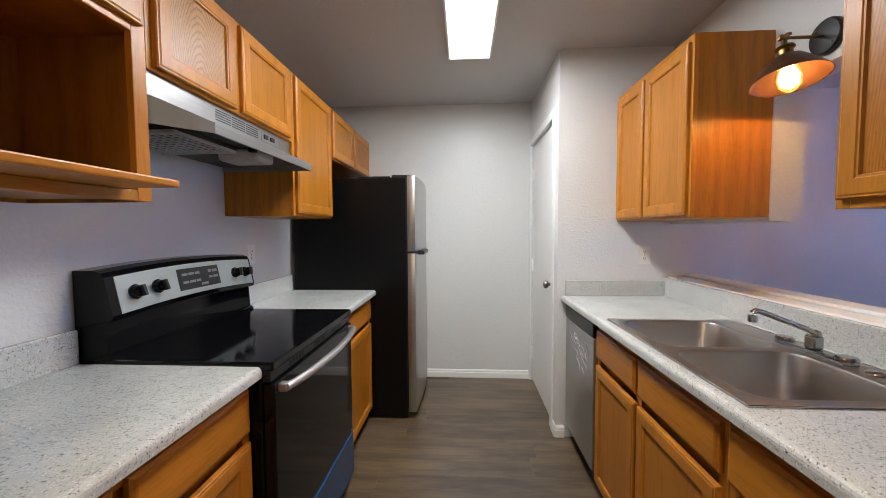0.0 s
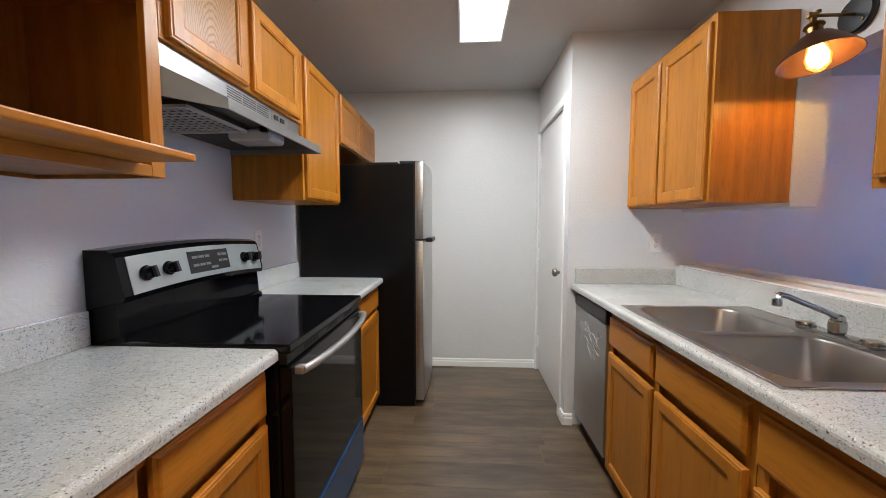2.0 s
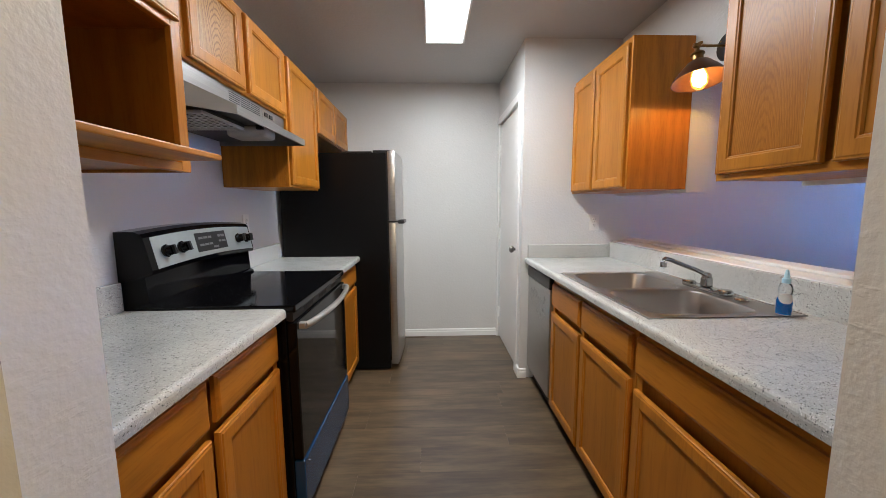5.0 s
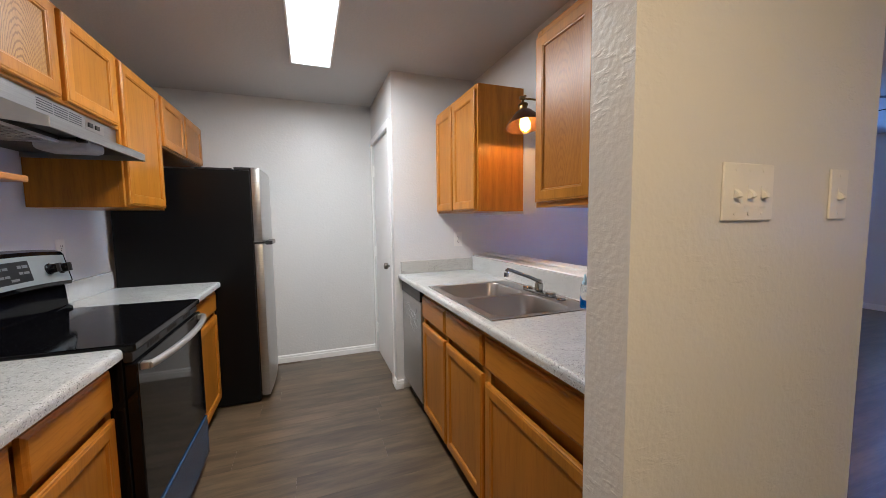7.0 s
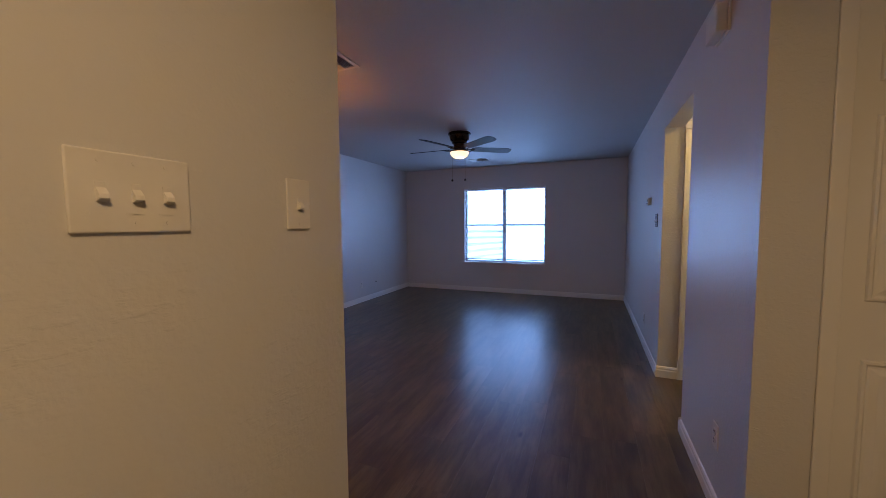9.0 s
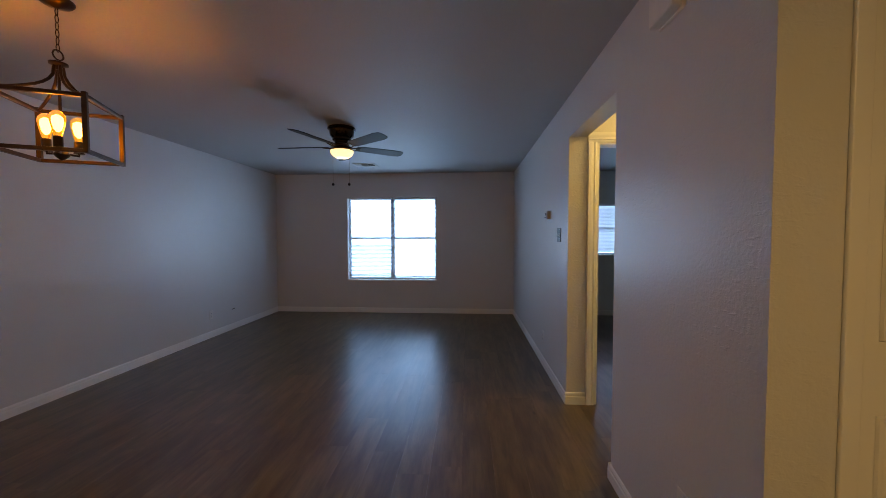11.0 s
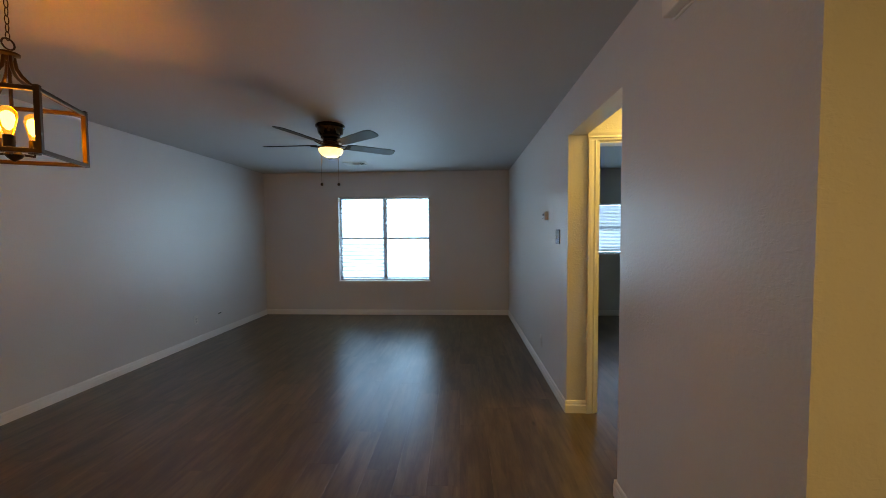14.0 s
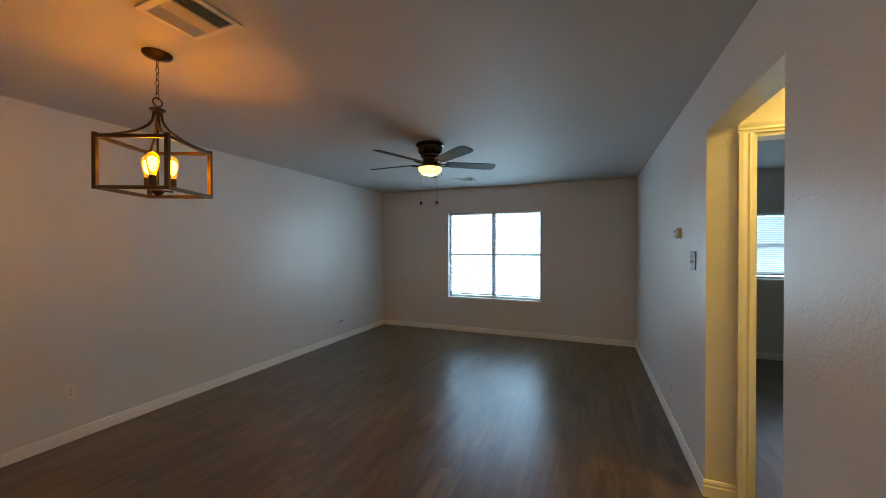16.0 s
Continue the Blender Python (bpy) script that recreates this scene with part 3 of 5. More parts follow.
# ---- range, hood, refrigerator, dishwasher ----
def kitchen_range():
    r = thing("electric_range", "black glass-top electric range with steel-look control panel", "range", (-0.78, 1.455, 0))
    y0, y1 = 1.077, 1.833
    part("body", boxes((LW + 0.02, -0.512, y0, y1, 0.02, 0.895, 0.004)), BLACK_GLOSS, r)
    part("cooktop", boxes((LW + 0.06, -0.474, y0 - 0.002, y1 + 0.002, 0.897, 0.925, 0.006)), BLACK_GLOSS, r, "black ceramic glass cooktop, mirror smooth")
    # the backguard: recessed lower face, slanting panel, bowed cap
    def guard(profile, bow, ya, yb, n=12):
        bm, rows = bm_new(), []
        for i in range(n + 1):
            u = i / n
            lift = bow * (1 - (2 * (ya + (yb - ya) * u - y0) / (y1 - y0) - 1) ** 2)
            rows.append([bm.verts.new((x, ya + (yb - ya) * u, z + (lift if z > 1.0 else 0))) for x, z in profile])
        k = len(profile)
        for a, b in zip(rows, rows[1:]):
            for j in range(k):
                bm.faces.new((a[j], a[(j + 1) % k], b[(j + 1) % k], b[j]))
        bm.faces.new(rows[0])
        bm.faces.new(rows[-1][::-1])
        return bm
    shell = [(LW + 0.008, 0.897), (-0.988, 0.897), (-0.988, 0.936), (-1.004, 0.944), (-1.010, 1.036), (-0.985, 1.045), (-0.980, 1.062), (-1.005, 1.182), (-1.015, 1.196), (-1.04, 1.205), (LW + 0.008, 1.205)]
    part("backguard", guard(shell, 0.016, y0, y1), GUARD_BLACK, r, "bowed glossy black backguard")
    face = [(-0.9815, 1.060), (-0.9785, 1.062), (-1.0025, 1.180), (-1.0055, 1.180)]
    panel = part("control_panel", guard(face, 0.016, y0 + 0.03, y1 - 0.012), PANEL_SILVER, r, "silver control panel with small markings")
    def on_panel(y, v, lift):
        """A place on the slanting panel: v from 0 at its foot to 1 at its top."""
        bow = 0.016 * (1 - (2 * (y - y0) / (y1 - y0) - 1) ** 2)
        return Vector((-0.9785 - 0.024 * v + lift, y, 1.062 + 0.118 * v + bow + 0.2 * lift))
    out = Vector((0.98, 0, 0.2)).normalized()
    for y in (1.165, 1.255, 1.69, 1.768):
        p = on_panel(y, 0.48, 0.0005)
        k = part("knob", lathe(bm_new(), [(0.024, 0), (0.025, 0.006), (0.021, 0.010), (0.019, 0.026), (0.016, 0.030)], p, out, 20), BLACK_GLOSS, r, "black control knob with raised grip", True)
        grip = bm_new()
        box(grip, -0.004, 0.010, -0.006, 0.006, -0.019, 0.019, 0.002)
        bmesh.ops.transform(grip, matrix=Matrix.Translation(p + out * 0.031) @ pose(0, 0, 0, random.Random(int(y * 100)).uniform(-12, 12), -11, 0), verts=grip.verts[:])
        part("grip", grip, BLACK_SATIN, k)
    def plate(ya, yb, va, vb, lift, thick=0.0012):
        bm = bm_new()
        q = [on_panel(ya, va, lift), on_panel(yb, va, lift), on_panel(yb, vb, lift), on_panel(ya, vb, lift)]
        a, b = [bm.verts.new(p) for p in q], [bm.verts.new(p + out * thick) for p in q]
        bm.faces.new(a[::-1]), bm.faces.new(b)
        for i in range(4):
            bm.faces.new((a[i], a[(i + 1) % 4], b[(i + 1) % 4], b[i]))
        return bm
    disp = part("display", plate(1.35, 1.58, 0.16, 0.86, 0.0006), BLACK_SATIN, r, "black clock display and touch pad")
    for ya, yb, va, vb in ((1.37, 1.40, .62, .70), (1.405, 1.435, .62, .70), (1.44, 1.465, .62, .70), (1.37, 1.40, .36, .44), (1.405, 1.435, .36, .44), (1.44, 1.465, .36, .44), (1.515, 1.535, .62, .72), (1.54, 1.57, .62, .72), (1.515, 1.535, .42, .50), (1.54, 1.57, .42, .50), (1.465, 1.505, .22, .30)):
        part("key_marking", plate(ya, yb, va, vb, 0.0019, 0.0004), GREY_KEY, disp)
    # oven door, vent strip, handle, drawer
    part("vent_strip", boxes((-0.512, -0.486, y0 + 0.004, y1 - 0.004, 0.862, 0.895, 0.003)), BLACK_SATIN, r)
    for i in range(3):
        for j in range(5):
            y = 1.20 + i * 0.20 + j * 0.024
            part("vent_slot", boxes((-0.4875, -0.4855, y, y + 0.016, 0.870, 0.889)), DARK_VOID, r)
    part("oven_door", boxes((-0.512, -0.474, y0 + 0.003, y1 - 0.003, 0.300, 0.858, 0.005)), OVEN_GLASS, r, "black glass oven door reflecting the room")
    handle = bm_new()
    n = 14
    pts = []
    for i in range(n + 1):
        u = i / n
        pts.append((-0.452 + 0.035 * math.sin(math.pi * u) ** 0.7, 1.11 + 0.69 * u, 0.836))
    tube(handle, pts, 0.0135, 12)
    part("handle", handle, HANDLE_STEEL, r, "curved satin steel oven handle", True)
    for y in (1.115, 1.795):
        part("handle_bracket", boxes((-0.475, -0.448, y - 0.014, y + 0.014, 0.824, 0.85, 0.004)), HANDLE_STEEL, r)
    part("storage_drawer", boxes((-0.512, -0.470, y0 + 0.003, y1 - 0.003, 0.075, 0.292, 0.006)), BLUE_FILM, r, "storage drawer under blue protective film")
    part("screw", lathe(bm_new(), [(0.006, 0), (0.006, 0.003), (0.003, 0.0045)], (-0.4705, y0 + 0.05, 0.262), (1, 0, 0), 10), CHROME, r)
    part("toe_kick", boxes((LW + 0.03, -0.54, y0 + 0.01, y1 - 0.01, 0, 0.075)), BLACK_MATT, r)


def range_hood():
    h = thing("range_hood", "stainless steel under-cabinet range hood with mesh filter", "range hood", (-0.86, 1.46, 1.62))
    y1, t = 1.813, 0.004
    lip, zl, zt = -0.655, 1.657, 1.766
    band, zv = -0.762, 1.703
    yn, yc = 0.992, 1.108
    part("front_face", boxes((band - t, band, yn, y1, zv - 0.03, zt, 0.001)), STEEL_BRIGHT, h, "upright brushed steel band with louvres")

    def sheet(name, quad, shift, material, label=""):
        """A thin plate: four corners and their copies set back by shift."""
        bm = bm_new()
        a = [bm.verts.new(q) for q in quad]
        b = [bm.verts.new(Vector(q) + Vector(shift)) for q in quad]
        bm.faces.new(a)
        bm.faces.new(b[::-1])
        for k in range(4):
            bm.faces.new((a[(k + 1) % 4], a[k], b[k], b[(k + 1) % 4]))
        part(name, bm, material, h, label)

    sheet("visor", [(band, yn, zv), (lip, yc, zl), (lip, y1, zl), (band, y1, zv)], (-0.002, 0.001, -0.004), STEEL_BRIGHT, "shallow brushed steel visor")
    sheet("corner_plate", [(band, yn, 1.624), (lip, yc, 1.624), (lip, yc, zl - 0.001), (band, yn, zv - 0.001)], (-0.003, 0.004, 0), HOOD_SIDE, "slanting satin end plate")
    part("lip", boxes((lip - 0.006, lip + 0.002, yc + 0.002, y1, 1.624, zl + 0.002, 0.0025)), STEEL_BRIGHT, h)
    part("side_plate", boxes((LW + 0.003, band - t - 0.001, yn, yn + t, 1.624, zt)), HOOD_SIDE, h)
    far = [(LW + 0.003, zt), (band - t - 0.001, zt), (band - t - 0.001, zv - 0.002), (lip - 0.007, zl - 0.005), (lip - 0.007, 1.624), (LW + 0.003, 1.624)]
    part("side_plate", prism(bm_new(), far, "y", y1 - t, y1 - 0.0005), HOOD_SIDE, h)
    part("top_plate", boxes((LW + 0.003, band - t - 0.001, yn + t, y1 - t, zt - 0.006, zt - 0.001)), STEEL, h)
    part("pan", prism(bm_new(), [(LW + 0.004, yn + 0.006), (band - 0.006, yn + 0.006), (lip - 0.012, yc + 0.006), (lip - 0.012, y1 - t), (LW + 0.004, y1 - t)], "z", 1.648, 1.653), HOOD_PAN, h)
    fx0, fx1, fy0, fy1 = LW + 0.05, -0.765, 1.085, 1.385
    flt = part("filter", boxes((fx0, fx1, fy0, fy1, 1.632, 1.648, 0.002)), HOOD_PAN, h, "aluminium mesh grease filter")
    part("filter_rim", boxes((fx0, fx1, fy0, fy0 + 0.010, 1.622, 1.632), (fx0, fx1, fy1 - 0.010, fy1, 1.622, 1.632), (fx0, fx0 + 0.010, fy0 + 0.010, fy1 - 0.010, 1.622, 1.632), (fx1 - 0.010, fx1, fy0 + 0.010, fy1 - 0.010, 1.622, 1.632)), MESH_ALU, flt)
    for i in range(9):
        x = fx0 + 0.030 + i * (fx1 - fx0 - 0.05) / 9
        part("filter_wire", boxes((x, x + 0.007, fy0 + 0.010, fy1 - 0.010, 1.6275, 1.6305)), MESH_ALU, flt)
    for i in range(9):
        y = fy0 + 0.028 + i * (fy1 - fy0 - 0.05) / 9
        part("filter_wire", boxes((fx0 + 0.010, fx1 - 0.010, y, y + 0.005, 1.6245, 1.627)), MESH_ALU, flt)
    part("lamp_cover", boxes((-0.86, -0.69, 1.405, 1.53, 1.600, 1.648, 0.018, 3)), LAMP_COVER, h, "frosted plastic lamp cover")
    part("lamp_bracket", boxes((-0.72, -0.69, 1.386, 1.404, 1.628, 1.648, 0.003)), BLACK_SATIN, h)
    for k in range(3):
        for j in range(5):
            ya, z = 1.27 + k * 0.09, 1.716 + j * 0.0085
            part("louvre", boxes((band - 0.001, band + 0.0012, ya, ya + 0.082, z, z + 0.0034)), GREY_DARK, h)
    part("switch_plate", boxes((band - 0.001, band + 0.0012, 1.558, 1.70, 1.714, 1.756, 0.0004)), STEEL_DULL, h)
    for y in (1.572, 1.625):
        part("rocker_switch", boxes((band + 0.0013, band + 0.007, y, y + 0.032, 1.726, 1.744, 0.002)), BLACK_SATIN, h)


def refrigerator():
    f = thing("refrigerator", "top-freezer refrigerator with black sides and steel doors", "refrigerator", (-0.65, 2.86, 0))
    y0, y1 = 2.494, 3.215
    part("cabinet", boxes((LW + 0.03, -0.292, y0, y1, 0.012, 1.685, 0.006)), FRIDGE_SIDE, f, "black textured refrigerator body")
    for z0, z1, nm in ((1.182, 1.70, "freezer_door"), (0.05, 1.168, "fresh_food_door")):
        bm = bm_new()
        out = [(-0.283, y0), (-0.283, y1)]
        for i in range(9):
            u = i / 8
            out.append((-0.229 + 0.016 * math.sin(math.pi * u), y1 - (y1 - y0) * u))
        prism(bm, out, "z", z0, z1, 0.004)
        part(nm, bm, STEEL, f, "gently curved brushed steel door", True)
    for z0, z1 in ((1.185, 1.697), (0.078, 1.165)):
        part("gasket", boxes((-0.293, -0.2825, y0 + 0.008, y1 - 0.008, z0, z1)), BLACK_MATT, f)
    hd = part("freezer_handle", boxes((-0.30, -0.182, y0 + 0.003, y0 + 0.10, 1.170, 1.180, 0.002)), BLACK_SATIN, f, "black pocket handle along the freezer door's foot")
    part("grip_lip", boxes((-0.214, -0.166, y0 + 0.002, y0 + 0.26, 1.160, 1.188, 0.006)), BLACK_SATIN, hd)
    part("hinge_cover", boxes((-0.39, -0.255, y0 + 0.012, y0 + 0.07, 1.686, 1.706, 0.004)), BLACK_SATIN, f)
    part("top_cap", boxes((-0.62, -0.40, y0 + 0.004, y0 + 0.11, 1.6855, 1.697, 0.003)), BLACK_SATIN, f)
    part("base_grille", boxes((-0.312, -0.292, y0 + 0.02, y1 - 0.02, 0.01, 0.07, 0.003)), BLACK_SATIN, f)
    for y in (y0 + 0.05, y1 - 0.05):
        part("foot", lathe(bm_new(), [(0.018, 0), (0.02, 0.01), (0.012, 0.014), (0.012, 0.035)], (-0.36, y, 0)), BLACK_SATIN, f)
        part("foot", lathe(bm_new(), [(0.018, 0), (0.02, 0.01), (0.012, 0.014), (0.012, 0.035)], (-0.98, y, 0)), BLACK_SATIN, f)


def dishwasher():
    d = thing("dishwasher", "slim steel dishwasher with black control strip and torn film", "dishwasher", (1.0, 2.1, 0))
    y0, y1 = 1.824, 2.312
    part("tub", boxes((0.80, RS - 0.005, y0 + 0.004, y1 - 0.002, 0.02, 0.868)), BLACK_MATT, d)
    part("door", boxes((0.742, 0.80, y0 + 0.004, y1 - 0.004, 0.11, 0.785, 0.004)), STEEL, d, "brushed steel dishwasher door")
    part("control_strip", boxes((0.737, 0.80, y0 + 0.004, y1 - 0.004, 0.79, 0.862, 0.005)), BLACK_SATIN, d)
    part("kick_plate", boxes((0.79, 0.80, y0 + 0.006, y1 - 0.006, 0.0, 0.105)), BLACK_MATT, d)
    rng = random.Random(11)
    for i in range(22):
        y, z = rng.uniform(y0 + 0.05, y1 - 0.14), rng.uniform(0.56, 0.70)
        bm = bm_new()
        pts = []
        for k in range(5):
            pts.append((0.7405, y + k * rng.uniform(0.01, 0.025), z + rng.uniform(-0.02, 0.02) + k * 0.008))
        tube(bm, pts, [0.0004, 0.0011, 0.0016, 0.0011, 0.0004], 5)
        part("film_crease", bm, FILM_WHITE, d, "creased clear protective film", True)


# ---- sink, faucet, soap ----
def sink():
    s = thing("kitchen_sink", "double-bowl stainless steel drop-in sink", "sink", (1.02, 1.29, 0.914))
    x0, x1, y0, y1, z = 0.755, 1.297, 0.880, 1.698, 0.915
    bowls = ((0.800, 1.185, 0.920, 1.268), (0.800, 1.185, 1.312, 1.661))
    def ring(cx, cy, hx, hy, r, zz, bm, n=6):
        vs = []
        for sx, sy, a0 in ((1, 1, 0), (-1, 1, 90), (-1, -1, 180), (1, -1, 270)):
            for i in range(n + 1):
                a = radians(a0 + 90 * i / n)
                vs.append(bm.verts.new((cx + sx * (hx - r) + r * math.cos(a), cy + sy * (hy - r) + r * math.sin(a), zz)))
        return vs
    for bx0, bx1, by0, by1 in bowls:
        bm = bm_new()
        cx, cy, hx, hy = (bx0 + bx1) / 2, (by0 + by1) / 2, (bx1 - bx0) / 2, (by1 - by0) / 2
        rings = [ring(cx, cy, hx + g, hy + g, 0.065 + g * 0.4, zz, bm) for g, zz in ((0.012, z + 0.0045), (0.004, z + 0.003), (0.0, z - 0.004), (-0.012, z - 0.12), (-0.02, z - 0.150), (-0.045, z - 0.168), (-0.13, z - 0.172))]
        m = len(rings[0])
        for a, b in zip(rings, rings[1:]):
            for i in range(m):
                bm.faces.new((a[i], a[(i + 1) % m], b[(i + 1) % m], b[i]))
        bm.faces.new(rings[-1])
        bw = part("bowl", bm, STEEL_DULL, s, "satin steel bowl with rounded corners", True)
        part("drain", lathe(bm_new(), [(0.045, 0.002), (0.045, 0.004), (0.036, 0.006), (0.030, 0.0035), (0.005, 0.003)], (cx, cy, z - 0.1735), n=24), CHROME, bw, "", True)
    # the rim: flat bars round the bowls with a rolled outer bead
    bm = bm_new()
    zr0, zr1 = z - 0.0005, z + 0.004
    xs, ys = (x0, 0.789, 1.196, x1), (y0, 0.909, 1.279, 1.301, 1.672, y1)
    for r in ((xs[0], xs[1], y0, y1), (xs[2], xs[3], y0, y1), (xs[1], xs[2], ys[0], ys[1]), (xs[1], xs[2], ys[2], ys[3]), (xs[1], xs[2], ys[4], ys[5])):
        box(bm, r[0], r[1], r[2], r[3], zr0, zr1)
    for bx0, bx1, by0, by1 in bowls:
        g = 0.012
        for cxs, cys, sx, sy in ((bx0 - g, by0 - g, 1, 1), (bx1 + g, by0 - g, -1, 1), (bx0 - g, by1 + g, 1, -1), (bx1 + g, by1 + g, -1, -1)):
            r = 0.07
            pts = [(cxs, cys)] + [(cxs + sx * (r - r * math.cos(radians(a))), cys + sy * (r - r * math.sin(radians(a)))) for a in range(0, 91, 15)]
            prism(bm, pts, "z", zr0 + 0.0002, zr1)
    part("rim", bm, STEEL_DULL, s, "flat satin steel rim")
    bead = bm_new()
    tube(bead, [(x0, y0, z + 0.002), (x1, y0, z + 0.002), (x1, y1, z + 0.002), (x0, y1, z + 0.002)], 0.0035, 6, True)
    part("rim_bead", bead, CHROME, s, "", True)


def faucet():
    f = thing("kitchen_faucet", "chrome kitchen faucet with straight swivel spout", "faucet", (1.25, 1.262, 0.92))
    bm = bm_new()
    prism(bm, [(1.222 + 0.026 * math.cos(a) + 0.02, 1.262 + (0.105 if math.sin(a) >= 0 else -0.105) + 0.026 * math.sin(a)) for a in [2 * math.pi * i / 24 for i in range(24)]], "z", 0.919, 0.932, 0.003)
    part("deck_plate", bm, CHROME, f, "", True)
    part("body", boxes((1.226, 1.262, 1.244, 1.280, 0.932, 0.976, 0.007, 3)), CHROME, f)
    part("swivel_cap", lathe(bm_new(), [(0.017, 0), (0.019, 0.006), (0.016, 0.016), (0.006, 0.020)], (1.244, 1.262, 0.975)), CHROME, f, "", True)
    sp = bm_new()
    tube(sp, [(1.240, 1.260, 0.985), (1.20, 1.252, 1.003), (1.10, 1.232, 1.040), (1.045, 1.220, 1.061), (1.024, 1.216, 1.066), (1.014, 1.214, 1.060)], [0.0095, 0.009, 0.0085, 0.0085, 0.009, 0.009], 14)
    part("spout", sp, CHROME, f, "", True)
    part("aerator", lathe(bm_new(), [(0.012, 0), (0.013, -0.004), (0.013, -0.02), (0.010, -0.022)], (1.014, 1.214, 1.052)), CHROME, f, "", True)
    for y in (1.157, 1.367):
        part("hole_cover", lathe(bm_new(), [(0.028, 0), (0.028, 0.006), (0.022, 0.011), (0.006, 0.012)], (1.242, y, 0.932)), CHROME, f, "low round chrome cover", True)
    s = thing("sink_hole_cover", "small chrome cover on the sink deck", "sink fitting", (1.24, 1.075, 0.919))
    part("disc", lathe(bm_new(), [(0.024, 0), (0.024, 0.004), (0.016, 0.010), (0.004, 0.011)], (1.242, 1.075, 0.9195)), CHROME, s, "", True)


def soap_bottle():
    b = thing("soap_bottle", "clear squeeze bottle half full of blue dish soap", "bottle", (1.225, 0.892, 0.9195))
    c, z = (1.225, 0.892, 0.9198), 0
    def oval(profile, n=24, sx=0.72):
        bm = lathe(bm_new(), profile, (0, 0, 0), n=n)
        bmesh.ops.scale(bm, vec=(sx, 1, 1), verts=bm.verts[:])
        bmesh.ops.scale(bm, vec=(0.88, 0.88, 0.88), verts=bm.verts[:])
        bmesh.ops.rotate(bm, cent=(0, 0, 0), matrix=Matrix.Rotation(radians(25), 3, "Z"), verts=bm.verts[:])
        bmesh.ops.translate(bm, vec=c, verts=bm.verts[:])
        return bm
    part("bottle", oval([(0.021, 0), (0.024, 0.004), (0.025, 0.05), (0.020, 0.075), (0.023, 0.10), (0.018, 0.118), (0.009, 0.126)]), glass("clear_plastic", (0.95, 0.98, 1.0), 0.05, 1.3), b, "clear plastic bottle", True)
    part("soap", oval([(0.019, 0.003), (0.0225, 0.006), (0.0235, 0.05), (0.0215, 0.064)]), plain("blue_dish_soap", (0.006, 0.17, 0.62), 0.12), b, "bright blue liquid", True)
    part("collar", lathe(bm_new(), [(0.012, 0), (0.012, 0.014), (0.009, 0.017)], (c[0], c[1], c[2] + 0.109), n=16), plain("pale_blue_plastic", (0.42, 0.66, 0.78), 0.35), b, "", True)
    part("nozzle", lathe(bm_new(), [(0.008, 0), (0.007, 0.012), (0.004, 0.028), (0.0025, 0.03)], (c[0], c[1], c[2] + 0.124), n=14), plain("pale_blue_cap", (0.50, 0.74, 0.84), 0.35), b, "", True)
    lab = bm_new()
    n, m = 8, 6
    grid = []
    for i in range(n + 1):
        a = radians(150 + 110 * i / n)
        col = []
        for j in range(m + 1):
            p = Matrix.Rotation(radians(25), 3, "Z") @ Vector((0.72 * 0.0228 * math.cos(a), 0.0228 * math.sin(a), 0))
            hgt = 0.058 + (0.018 * math.sqrt(max(0.02, 1 - (2 * i / n - 1) ** 2))) * (2 * j / m - 1)
            col.append(lab.verts.new((c[0] + p.x, c[1] + p.y, c[2] + hgt)))
        grid.append(col)
    for i in range(n):
        for j in range(m):
            lab.faces.new((grid[i][j], grid[i + 1][j], grid[i + 1][j + 1], grid[i][j + 1]))
    part("label", lab, WHITE_PLASTIC, b, "round-ended white paper label", True)


# ---- electric plates ----
def plate_at(name, label, category, origin, normal_deg, w, h, group="", cover=None):
    """An empty frame for a wall plate: local x along the wall, local -y out of it."""
    t = thing(name, label, category, origin, group)
    m = Matrix.Translation(origin) @ pose(0, 0, 0, 0, 0, normal_deg)
    def add(nm, bm, material, lab="", parent=None):
        bmesh.ops.transform(bm, matrix=m, verts=bm.verts[:])
        return part(nm, bm, material, parent or t, lab)
    add("cover_plate", boxes((-w / 2, w / 2, -0.006, -0.0005, -h / 2, h / 2, 0.0025)), cover or WHITE_PLASTIC)
    return t, add


def outlet(origin, deg, label="white duplex outlet on the painted wall"):
    t, add = plate_at("outlet", label, "outlet", origin, deg, 0.072, 0.115, "outlets")
    for dz in (-0.0195, 0.0195):
        bm = bm_new()
        lathe(bm, [(0.0165, 0), (0.0165, 0.003)], (0, -0.0055, dz), (0, -1, 0), 20)
        rc = add("receptacle", bm, WHITE_PLASTIC)
        for dx in (-0.006, 0.006):
            add("slot", boxes((dx - 0.0012, dx + 0.0012, -0.0092, -0.0085, dz - 0.002, dz + 0.007)), DARK_VOID, "", rc)
        add("slot", boxes((-0.0022, 0.0022, -0.0092, -0.0085, dz - 0.011, dz - 0.0065)), DARK_VOID, "", rc)
    bm = bm_new()
    lathe(bm, [(0.003, 0), (0.003, 0.001)], (0, -0.006, 0), (0, -1, 0), 10)
    add("screw", bm, CHROME)


